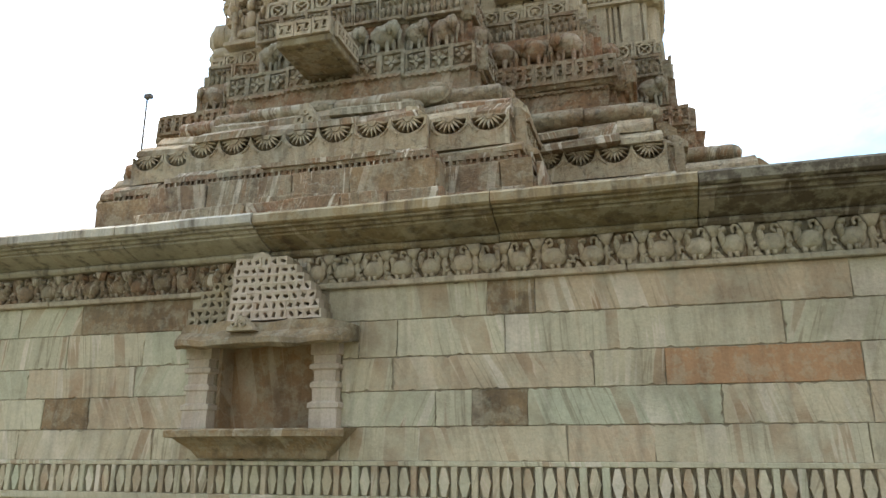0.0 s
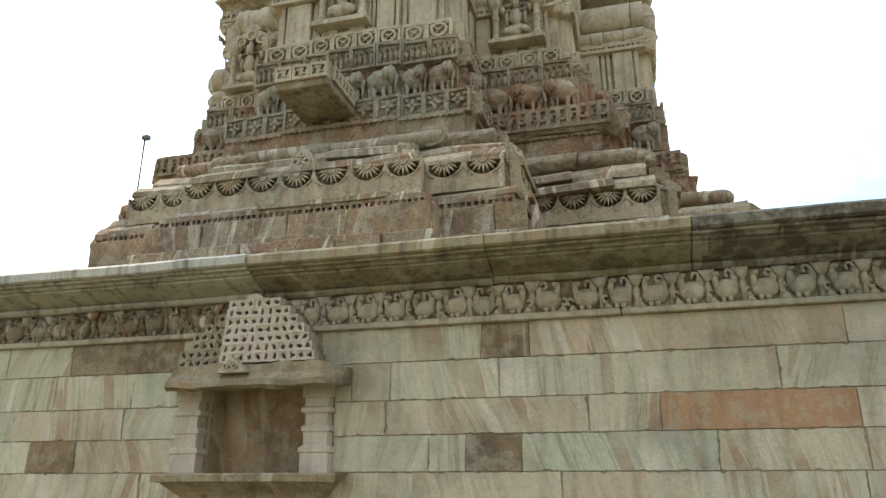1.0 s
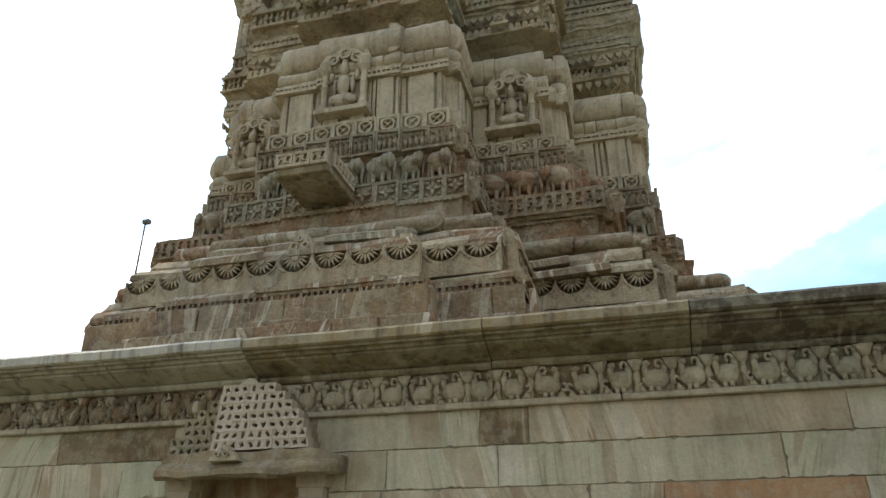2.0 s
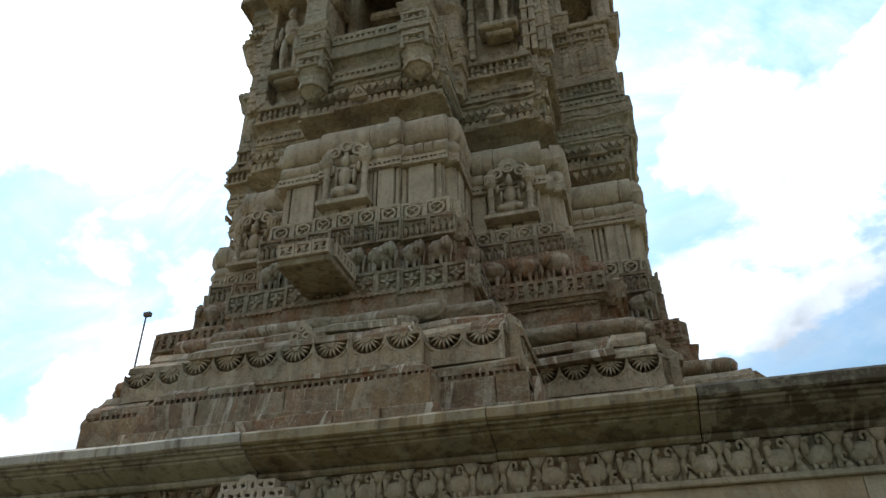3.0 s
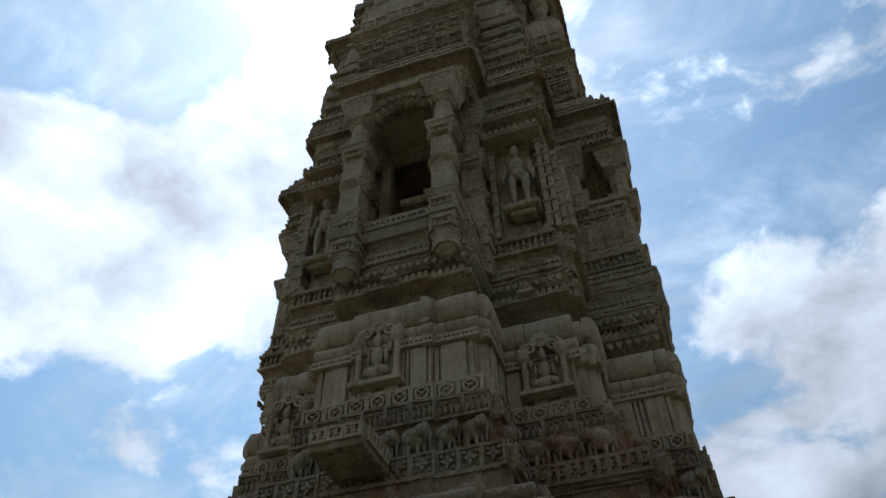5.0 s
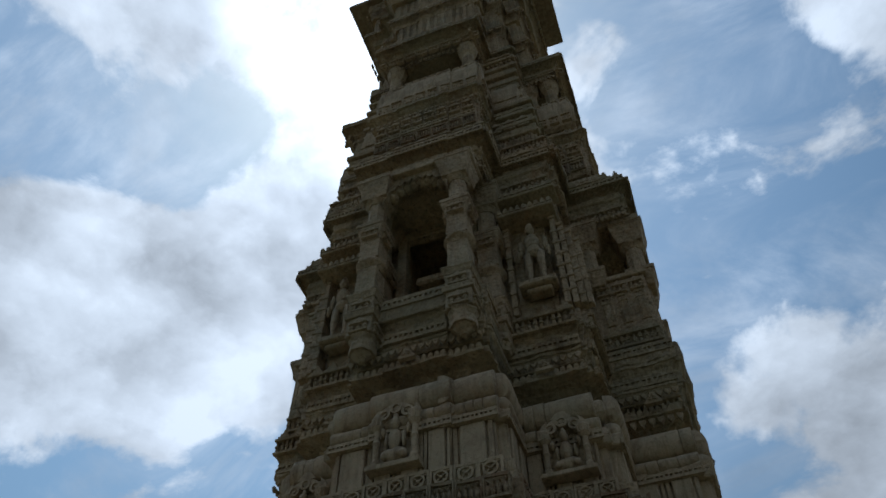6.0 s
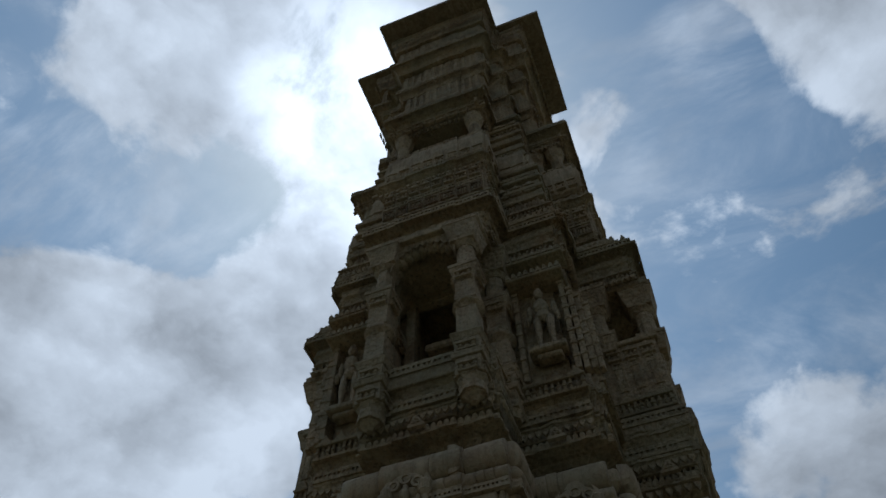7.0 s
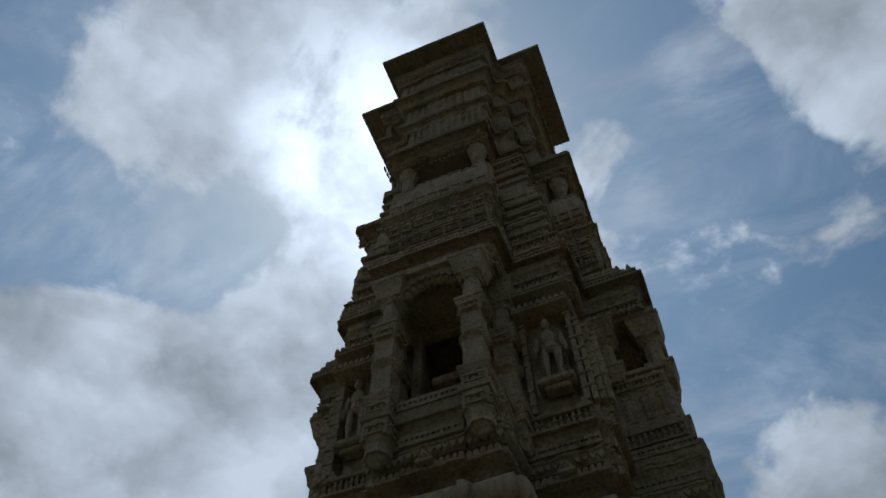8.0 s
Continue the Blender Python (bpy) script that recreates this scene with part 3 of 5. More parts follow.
def frame_panel(w, h, inner):
    bm = bmesh.new()
    d = -0.03
    box(bm, -w / 2, -w / 2 + 0.02, d, 0, 0, h)
    box(bm, w / 2 - 0.02, w / 2, d, 0, 0, h)
    box(bm, -w / 2 + 0.02, w / 2 - 0.02, d, 0, 0, 0.03)
    box(bm, -w / 2 + 0.02, w / 2 - 0.02, d, 0, h - 0.03, h)
    cz, r = h / 2, min(w, h) * 0.32
    if inner == "wheel":
        ring(bm, 0, cz, r * 0.78, r * 1.1, 0, -0.032, 0, 360, 16)
        ball(bm, (0, -0.02, cz), (r * 0.28, 0.02, r * 0.28))
        for i in range(4):
            c = 90 * i + 45
            p, q = arc(0, cz, r * 0.8, c - 9, c + 9, 1)
            prism(bm, [(0, cz), p, q], 0, -0.022)
            p, q = arc(0, cz, r * 1.65, c - 10, c + 10, 1)
            k = arc(0, cz, r * 1.05, c, c + 1, 1)[0]
            prism(bm, [k, p, q], 0, -0.02)
    elif inner == "leaf":
        for i in range(4):
            c = 90 * i
            t = arc(0, cz, r * 1.1, c, c + 1, 1)[0]
            a, b = arc(0, cz, r * 0.55, c - 42, c + 42, 1)
            prism(bm, [(0, cz), a, t, b], 0, -0.03, 0.8)
        for i in range(4):
            c = 90 * i + 45
            p = arc(0, cz, r * 1.25, c, c + 1, 1)[0]
            ball(bm, (p[0], -0.01, p[1]), (r * 0.3, 0.024, r * 0.3), 6, 4)
    elif inner == "crowd":
        rnd = random.Random(5)
        for i in range(4):
            x = -w * 0.33 + i * w * 0.22
            hh = h * rnd.uniform(0.42, 0.6)
            ball(bm, (x, -0.015, h * 0.12 + hh * 0.4), (w * 0.075, 0.035, hh * 0.42), 6, 5)
            ball(bm, (x + 0.005, -0.02, h * 0.12 + hh), (w * 0.055, 0.03, w * 0.06), 6, 4)
            prism(bm, [(x - w * 0.09, h * 0.15), (x - w * 0.02, h * 0.15), (x + w * 0.06, h * 0.5), (x + w * 0.02, h * 0.55)], 0, -0.02)
    elif inner == "scroll":
        for s in (-1, 1):
            ring(bm, s * w * 0.2, cz, r * 0.35, r * 0.62, 0, -0.03, 20 + 90 * s, 310 + 90 * s, 10)
        prism(bm, [(-0.012, 0.03), (0.012, 0.03), (0.02, h - 0.03), (-0.02, h - 0.03)], 0, -0.026)
    return bm


def elephant(w, h, turn=1):
    """A walking elephant in high relief, seen from its side."""
    bm = bmesh.new()
    ball(bm, (-turn * w * 0.07, -0.03, h * 0.60), (w * 0.41, 0.09, h * 0.30), 14, 8)
    ball(bm, (turn * w * 0.30, -0.06, h * 0.70), (w * 0.16, 0.08, h * 0.22), 10, 7)
    ball(bm, (turn * w * 0.20, -0.13, h * 0.68), (w * 0.10, 0.02, h * 0.17), 8, 5)
    for x, b in ((-0.36, 0.0), (-0.22, 0.03), (0.08, 0.03), (0.22, 0.0)):
        turned(bm, turn * x * w, -0.04 - b, [(w * 0.062, 0.01), (w * 0.05, h * 0.06), (w * 0.07, h * 0.45)], 7)
    turned(bm, turn * w * 0.44, -0.07, [(w * 0.03, h * 0.06), (w * 0.04, h * 0.35), (w * 0.07, h * 0.66)], 6)
    turned(bm, -turn * w * 0.465, -0.04, [(w * 0.02, h * 0.2), (w * 0.03, h * 0.62)], 5)
    box(bm, -w / 2, w / 2, -0.12, 0, 0, h * 0.045, 0.006)
    return bm


def relief_figure(w, h, seated=True):
    """A worn carved figure, kept to plain rounded masses."""
    bm = bmesh.new()
    if seated:
        ball(bm, (0, -0.04, h * 0.18), (w * 0.40, 0.06, h * 0.14), 10, 6)
        ball(bm, (-w * 0.22, -0.07, h * 0.16), (w * 0.16, 0.04, h * 0.08), 8, 5)
        ball(bm, (w * 0.22, -0.07, h * 0.16), (w * 0.16, 0.04, h * 0.08), 8, 5)
        ball(bm, (0, -0.05, h * 0.46), (w * 0.18, 0.055, h * 0.22), 10, 7)
        ball(bm, (0, -0.06, h * 0.78), (w * 0.12, 0.055, h * 0.13), 9, 7)
        turned(bm, 0, -0.05, [(w * 0.11, h * 0.86), (w * 0.05, h * 0.99)], 8)
        for s in (-1, 1):
            ball(bm, (s * w * 0.26, -0.04, h * 0.46), (w * 0.06, 0.04, h * 0.16), 7, 5)
            ball(bm, (s * w * 0.38, -0.04, h * 0.66), (w * 0.07, 0.04, h * 0.10), 7, 5)
    else:
        for s in (-1, 1):
            turned(bm, s * w * 0.12 + w * 0.03 * s, -0.06, [(w * 0.09, 0), (w * 0.06, h * 0.04), (w * 0.085, h * 0.25), (w * 0.11, h * 0.46)], 8)
            ball(bm, (s * w * 0.30, -0.05, h * 0.62), (w * 0.07, 0.05, h * 0.14), 7, 5)
            ball(bm, (s * w * 0.36, -0.06, h * 0.48), (w * 0.06, 0.05, h * 0.08), 7, 5)
        ball(bm, (0, -0.07, h * 0.50), (w * 0.21, 0.08, h * 0.09), 10, 6)
        ball(bm, (0, -0.07, h * 0.66), (w * 0.19, 0.08, h * 0.15), 10, 7)
        ball(bm, (0, -0.09, h * 0.88), (w * 0.11, 0.08, h * 0.08), 9, 7)
        turned(bm, 0, -0.08, [(w * 0.11, h * 0.92), (w * 0.07, h * 0.97), (w * 0.03, h * 1.02)], 8)
        box(bm, -w * 0.42, w * 0.42, -0.14, 0, -0.04, 0.0, 0.006)
    return bm


def rib(w, h, r=0.3):
    """A flat pilaster with a fillet on either side."""
    bm = bmesh.new()
    box(bm, -w * r, w * r, -w * 0.16, 0, 0, h, w * 0.03)
    for s in (-1, 1):
        box(bm, s * w * 0.42 - w * 0.05, s * w * 0.42 + w * 0.05, -w * 0.09, 0, 0, h)
    return bm


def aedicule(w, h):
    """A small shrine front: two posts, ledge, stepped gable."""
    bm = bmesh.new()
    d = -0.05
    box(bm, -w * 0.5, w * 0.5, d - 0.02, 0, 0, h * 0.10, 0.004)
    for s in (-1, 1):
        x = s * w * 0.34
        box(bm, x - w * 0.08, x + w * 0.08, d, 0, h * 0.10, h * 0.50, 0.004)
        box(bm, x - w * 0.11, x + w * 0.11, d - 0.012, 0, h * 0.27, h * 0.33)
    box(bm, -w * 0.5, w * 0.5, d - 0.03, 0, h * 0.50, h * 0.60, 0.006)
    box(bm, -w * 0.38, w * 0.38, d - 0.01, 0, h * 0.60, h * 0.72, 0.004)
    box(bm, -w * 0.25, w * 0.25, d, 0, h * 0.72, h * 0.84, 0.004)
    prism(bm, [(-w * 0.13, h * 0.84), (w * 0.13, h * 0.84), (w * 0.06, h * 0.96), (0, h), (-w * 0.06, h * 0.96)], 0, d + 0.01)
    ball(bm, (0, -0.02, h * 0.26), (w * 0.16, 0.035, h * 0.15), 7, 5)
    ball(bm, (0, -0.03, h * 0.43), (w * 0.09, 0.03, h * 0.06), 6, 4)
    return bm


def finial(w, h):
    """A crest of three stepped leaves with pierced eyes."""
    bm = bmesh.new()
    steps = [(0.5, 0.0, 0.30), (0.36, 0.30, 0.58), (0.20, 0.58, 0.82), (0.09, 0.82, 1.0)]
    for r, a, b in steps:
        prism(bm, [(-r * w, a * h), (r * w, a * h), (r * w * 0.86, b * h), (-r * w * 0.86, b * h)], 0.03, -0.03)
    for s in (-1, 1):
        ring(bm, s * w * 0.15, h * 0.40, h * 0.07, h * 0.14, -0.028, -0.05, 0, 360, 10)
    ring(bm, 0, h * 0.66, h * 0.05, h * 0.11, -0.028, -0.05, 0, 360, 10)
    return bm


# the motifs
rosette_m = motif("rosette", weather(rosette(0.265, 0.24), 0.004), M_ROSETTE)
dots_m = motif("bead", dots(0.085, 0.10), M_BASE)
dent_m = motif("dentil", dots(0.10, 0.09), M_PALE)
dent2_m = motif("dentil", dots(0.13, 0.15), M_TOWER)
tooth_m = motif("merlon", weather(tooth(0.075, 0.09), 0.007), M_TOWER)
fringe_m = motif("pendant_leaf", fringe(0.075, 0.08), M_RUST)
fringe2_m = motif("pendant_leaf", fringe(0.085, 0.09), M_TOWER)
leaf_m = motif("leaf_panel", weather(frame_panel(0.20, 0.22, "leaf"), 0.011), M_LOWCARVED)
scroll_m = motif("scroll_panel", weather(frame_panel(0.17, 0.20, "scroll"), 0.007), M_RUST)
crowd_m = motif("crowd_panel", weather(frame_panel(0.26, 0.24, "crowd"), 0.011), M_LOWCARVED)
wheel_m = motif("wheel_panel", weather(frame_panel(0.21, 0.20, "wheel"), 0.007), M_PALE)
ele_m = motif("elephant_relief", weather(elephant(0.28, 0.36), 0.014), M_LOWCARVED, True)
ele2_m = motif("elephant_relief", weather(elephant(0.26, 0.36, -1), 0.016), M_RUST, True)
rib_m = motif("pilaster", weather(rib(0.30, 0.47), 0.006), M_PALE)
ribt_m = motif("pilaster", rib(0.16, 1.0, 0.3), M_TOWER)
aed_m = motif("small_shrine", weather(aedicule(0.24, 0.42), 0.007), M_TOWER)
crest_m = motif("crest", weather(finial(0.22, 0.17), 0.007), M_PALE)
block_m = motif("bracket", weather(aedicule(0.20, 0.30), 0.007), M_CARVED)

SLABS = []
for i in range(5):
    rnd = random.Random(50 + i)
    bm = bmesh.new()
    box(bm, -0.207, 0.207, -0.01 - 0.035 * rnd.random(), 0.02, 0.0, 0.30, 0.006, i)
    SLABS.append(motif("facing_stone", bm, (M_BASE, M_BASE, M_OCHRE, M_BASE, M_RUST)[i]))
WEDGES = []
for i in range(4):
    rnd = random.Random(70 + i)
    bm = bmesh.new()
    d1, d2 = rnd.uniform(0.06, 0.13), rnd.uniform(0.0, 0.04)
    vs = [bm.verts.new(c) for c in ((-0.215, 0.06, 0), (0.215, 0.06, 0), (0.215, -d1, 0), (-0.215, -d1, 0), (-0.215, 0.06, 0.105), (0.215, 0.06, 0.105), (0.21, -d2, 0.10), (-0.21, -d2 * 0.6, 0.10), (0.213, -d1, 0.045), (-0.213, -d1, 0.04))]
    for f in ((3, 2, 1, 0), (4, 7, 6, 5), (0, 1, 5, 4), (3, 9, 8, 2), (9, 7, 6, 8), (0, 4, 7, 9, 3), (1, 2, 8, 6, 5)):
        bm.faces.new([vs[q] for q in f])
    WEDGES.append(motif("slab", bm, (M_BASE, M_OCHRE, M_BASE, M_TOWER)[i]))


def barrel(seed):
    """A cushion-shaped block of a roll moulding, one long and one high."""
    bm = bmesh.new()
    rnd = random.Random(seed)
    rings = []
    for x, k in ((-0.5, 0.84), (-0.47, 0.95), (-0.36, 1.0), (-0.12, 1.02), (0.12, 1.02), (0.36, 1.0), (0.47, 0.95), (0.5, 0.84)):
        r = []
        for i in range(11):
            w = math.pi * i / 10
            r.append(bm.verts.new((x, 0.12 - (0.12 + 0.035 * k) * math.sin(w) ** 0.7 * (0.9 + 0.1 * k) + rnd.uniform(-0.003, 0.003), 0.5 - 0.5 * math.cos(w) * (0.92 + 0.08 * k))))
        rings.append(r)
    for p, q in zip(rings, rings[1:]):
        for i in range(10):
            bm.faces.new((p[i], p[i + 1], q[i + 1], q[i]))
        bm.faces.new((p[10], p[0], q[0], q[10]))
    bm.faces.new(rings[0][::-1])
    bm.faces.new(rings[-1])
    return bm


ROLLS = [motif("roll_stone", barrel(i), M_PALE, True) for i in range(4)]
ROLLS_LOW = [motif("roll_stone", barrel(i + 8), (M_BASE, M_LOWCARVED)[i % 2], True) for i in range(4)]


def roll_row(z0, kinds, width, z, tall):
    """Cushion blocks of uneven length along a roll."""
    band = BAND[z0][0]
    rnd = random.Random(int(z0 * 100) + 3)
    for name, p, q, turn in faces_of(z0):
        p, q = Vector(p), Vector(q)
        run, done = (q - p).length, 0.0
        nrm = Vector((math.sin(radians(turn)), -math.cos(radians(turn))))
        while done < run - 0.03:
            w = min(width * rnd.choice((0.35, 0.5, 0.8, 1.3, 1.6)), run - done)
            if run - done - w < width * 0.3:
                w = run - done
            c = p + (q - p) * ((done + w / 2) / run) + nrm * rnd.uniform(-0.014, 0.008)
            share(kinds[rnd.randrange(len(kinds))], Matrix.Translation((c.x, c.y, z + rnd.uniform(-0.008, 0.008))) @ pose(0, 0, 0, rnd.uniform(-2, 2), rnd.uniform(-1.5, 1.5), turn) @ Matrix.Diagonal((w, 1, tall * rnd.uniform(0.95, 1.06), 1)), band)
            done += w


def mixed_row(z0, kinds, width, z, out=0.0, tall=1.0, wobble=0.02, only=""):
    """As row_of, with pieces of uneven kind and length."""
    band = BAND[z0][0]
    rnd = random.Random(int(z0 * 100) + 9)
    for name, p, q, turn in faces_of(z0, only):
        p, q = Vector(p), Vector(q)
        run, done = (q - p).length, 0.0
        nrm = Vector((math.sin(radians(turn)), -math.cos(radians(turn))))
        while done < run - 0.02:
            w = min(width * rnd.uniform(0.55, 1.5), run - done)
            if run - done - w < width * 0.3:
                w = run - done
            c = p + (q - p) * ((done + w / 2) / run) + nrm * (out + rnd.uniform(-0.012, 0.016))
            m = Matrix.Translation((c.x, c.y, z)) @ pose(0, 0, 0, rnd.uniform(-60, 60) * wobble, rnd.uniform(-60, 60) * wobble, turn) @ Matrix.Diagonal((w / 0.42, 1, tall * rnd.uniform(1 - wobble, 1 + wobble), 1))
            share(kinds[rnd.randrange(len(kinds))], m, band)
            done += w


mixed_row(2.80, SLABS, 0.42, 2.81, tall=0.95)
mixed_row(3.09, SLABS, 0.48, 3.08, tall=0.76, out=-0.02, wobble=0.03)
mixed_row(3.40, WEDGES, 0.40, 3.395, out=-0.04, tall=0.75)
mixed_row(3.72, WEDGES, 0.46, 3.715, out=-0.04, tall=1.1, wobble=0.06)
mixed_row(3.83, WEDGES, 0.40, 3.83, out=-0.05, tall=1.25, wobble=0.07)
roll_row(3.98, ROLLS_LOW, 0.62, 3.98, 0.165)
roll_row(6.25, ROLLS, 0.34, 6.245, 0.345)
roll_row(6.07, ROLLS, 0.26, 6.065, 0.19)
row_of(3.31, dots_m, 0.085, 3.305)
row_of(3.48, rosette_m, 0.265, 3.48, wobble=0.03)
row_of(4.12, fringe_m, 0.05, 4.385, tall=0.45)
row_of(4.42, leaf_m, 0.20, 4.44, "front front_side")
row_of(4.42, scroll_m, 0.17, 4.45, "corner corner_left corner_side arm arm_left")
row_of(4.68, ele_m, 0.28, 4.70, "front front_side arm", wobble=0.03)
row_of(4.68, ele2_m, 0.26, 4.70, "corner corner_left corner_side arm_left", wobble=0.03)
row_of(5.05, crowd_m, 0.26, 5.06, wobble=0.03)
row_of(5.30, wheel_m, 0.21, 5.30, wobble=0.03)
row_of(5.50, rib_m, 0.30, 5.50)
row_of(5.97, dent_m, 0.10, 5.975, wobble=0.03)
row_of(6.82, fringe2_m, 0.11, 6.74, "arm arm_left", tall=1.3)
row_of(6.82, tooth_m, 0.075, 6.94, out=-0.03)
row_of(7.12, fringe2_m, 0.085, 7.10)
row_of(7.30, dent2_m, 0.13, 7.305)
row_of(7.12, block_m, 0.20, 6.95, "corner corner_left corner_side arm", out=-0.12)
row_of(7.66, dent2_m, 0.13, 7.80, "front front_side arm")
row_of(7.66, aed_m, 0.24, 7.60, "corner corner_left corner_side arm_left")
row_of(10.55, fringe2_m, 0.085, 10.48, "front front_side arm arm_left")
row_of(11.12, dent2_m, 0.13, 11.2)
row_of(11.35, block_m, 0.20, 11.55, "corner corner_left corner_side front front_side", out=-0.1)
row_of(11.95, crowd_m, 0.30, 12.05, tall=1.1, wobble=0.06)
row_of(11.12, crest_m, 0.24, 11.33, "arm arm_left corner_left", out=-0.10, tall=1.5, wobble=0.08)
row_of(11.95, dent2_m, 0.14, 12.38)
row_of(12.95, fringe2_m, 0.10, 12.88, out=-0.10)
row_of(12.95, tooth_m, 0.09, 13.25, out=-0.04)
row_of(13.6, dent2_m, 0.16, 14.52, out=-0.06)
row_of(13.6, block_m, 0.26, 13.70, out=-0.06, tall=1.5, wobble=0.04)
row_of(11.35, tooth_m, 0.09, 11.42, out=-0.02)
row_of(16.1, block_m, 0.24, 15.82, out=-0.24, tall=1.1)
row_of(15.8, fringe2_m, 0.10, 15.72, out=-0.05)
row_of(16.1, dent2_m, 0.16, 16.3, out=-0.01)
row_of(16.5, ribt_m, 0.18, 16.5, tall=1.05)
row_of(18.0, ribt_m, 0.2, 18.0, tall=1.15)
row_of(19.7, ribt_m, 0.2, 19.7, tall=0.95)
row_of(21.2, ribt_m, 0.2, 21.2, tall=1.2)
row_of(22.5, dent2_m, 0.2, 22.7, tall=1.3)

row_of(6.56, block_m, 0.22, 6.56, tall=0.62, out=-0.02)
row_of(10.55, block_m, 0.22, 10.58, tall=1.2, out=-0.09)
row_of(11.95, block_m, 0.24, 12.55, tall=1.3)
row_of(13.25, block_m, 0.24, 13.22, tall=1.2)
row_of(17.6, dent2_m, 0.18, 17.75, tall=1.2)
row_of(19.2, dent2_m, 0.18, 19.4, tall=1.2)
row_of(20.7, dent2_m, 0.18, 20.95, tall=1.2)


def crest_at(x, y, z, z0, turn=0, size=1.0):
    share(crest_m, Matrix.Translation((x, y, z)) @ pose(0, 0, 0, 0, 0, turn) @ Matrix.Diagonal((size, 1, size, 1)), BAND[z0][0])


crest_at(-0.02, -3.40, 3.75, 3.83, size=1.3)
crest_at(-0.05, -2.62, 6.95, 6.82, size=0.9)
crest_at(1.28, -1.92, 6.95, 6.82, size=0.9)
crest_at(-1.28, -1.92, 6.95, 6.82, size=0.9)
crest_at(2.3, -0.96, 6.95, 6.82, size=0.9)


# framed figures on the wall band
def figure_niche(name, label, x, y, z, w, h):
    ob = thing(name, label, "relief", at=(X0 + x, YC + y, z))
    d = -0.11
    bm = bmesh.new()
    box(bm, -w * 0.52, w * 0.52, d - 0.05, 0, 0, h * 0.06, 0.006)
    part("ledge", bm, M_PALE, ob)
    for s in (-1, 1):
        bm = bmesh.new()
        turned(bm, s * w * 0.38, d + 0.02, [(0.045, h * 0.06), (0.045, h * 0.12), (0.028, h * 0.16), (0.03, h * 0.34), (0.042, h * 0.37), (0.03, h * 0.40), (0.03, h * 0.52), (0.05, h * 0.55), (0.062, h * 0.58), (0.055, h * 0.60), (0.066, h * 0.68), (0.05, h * 0.72)], 10)
        for i in range(10):
            v = 2 * math.pi * i / 10
            box(bm, s * w * 0.38 + 0.058 * math.cos(v) - 0.007, s * w * 0.38 + 0.058 * math.cos(v) + 0.007, d + 0.02 + 0.058 * math.sin(v) - 0.007, d + 0.02 + 0.058 * math.sin(v) + 0.007, h * 0.575, h * 0.69)
        part("colonnette", bm, M_PALE, ob)
    bm = bmesh.new()
    ring(bm, 0, h * 0.60, w * 0.30, w * 0.44, 0, d, 0, 180, 14)
    for i in range(5):
        c = 20 + 35 * i
        p = arc(0, h * 0.60, w * 0.27, c, c + 1, 1)[0]
        ball(bm, (p[0], d + 0.03, p[1]), (w * 0.055, 0.04, w * 0.055), 7, 5)
    prism(bm, [(-w * 0.44, h * 0.60), (-w * 0.5, h * 0.60), (-w * 0.5, h * 0.72), (-w * 0.40, h * 0.84), (-w * 0.30, h * 0.90), (-w * 0.34, h * 0.82)], 0, d + 0.02)
    prism(bm, [(w * 0.44, h * 0.60), (w * 0.5, h * 0.60), (w * 0.5, h * 0.72), (w * 0.40, h * 0.84), (w * 0.30, h * 0.90), (w * 0.34, h * 0.82)], 0, d + 0.02)
    prism(bm, [(-w * 0.22, h * 0.88), (w * 0.22, h * 0.88), (w * 0.10, h * 0.97), (0, h), (-w * 0.10, h * 0.97)], 0, d)
    for i in range(3):
        p = arc(0, h * 0.60, w * 0.31, 40 + 50 * i, 41 + 50 * i, 1)[0]
        ring(bm, p[0], p[1], w * 0.075, w * 0.125, 0, d - 0.015, 0, 360, 12)
    part("arch", bm, M_PALE, ob)
    bm = bmesh.new()
    box(bm, -w * 0.46, w * 0.46, -0.02, 0.06, h * 0.04, h * 0.84)
    part("back_slab", bm, M_TOWER, ob)
    st = part("figure", weather(relief_figure(w * 0.66, h * 0.66), 0.014), M_PALE, ob, smooth=True)
    st.location = (0, -0.05, h * 0.06)
    return ob


figure_niche("figure_niche", "arched sandstone niche with a worn seated figure in relief", -0.13, -2.54, 5.58, 0.52, 0.90)
figure_niche("figure_niche", "smaller arched stone niche with a worn seated figure", 1.37, -1.86, 5.58, 0.52, 0.76)
figure_niche("figure_niche", "smaller arched stone niche with a worn seated figure", -1.46, -1.86, 5.52, 0.52, 0.80)

# the small bracket balcony
bracket_balcony = thing("bracket_balcony", "small projecting stone box on the tower's base with carved sides", "balcony", at=(X0 - 0.10, YC - 0.20, 0))
bm = bmesh.new()
box(bm, -0.23, 0.23, -3.18, -2.38, 4.50, 4.56, 0.008)
part("floor_slab", bm, M_CORNICE, bracket_balcony)
bm = bmesh.new()
box(bm, -0.16, 0.16, -3.11, -2.72, 4.488, 4.50)
part("underside_panel", bm, M_CORNICE, bracket_balcony)
bal_panel = motif("carved_panel", weather(frame_panel(0.14, 0.13, "scroll"), 0.007), M_PALE)
bm = bmesh.new()
box(bm, -0.22, 0.22, -3.17, -3.11, 4.56, 4.70, 0.005)
front_side = part("front_side", bm, M_TOWER, bracket_balcony)
for i in range(3):
    share(bal_panel, Matrix.Translation((-0.147 + 0.147 * i, -3.17, 4.565)), front_side)
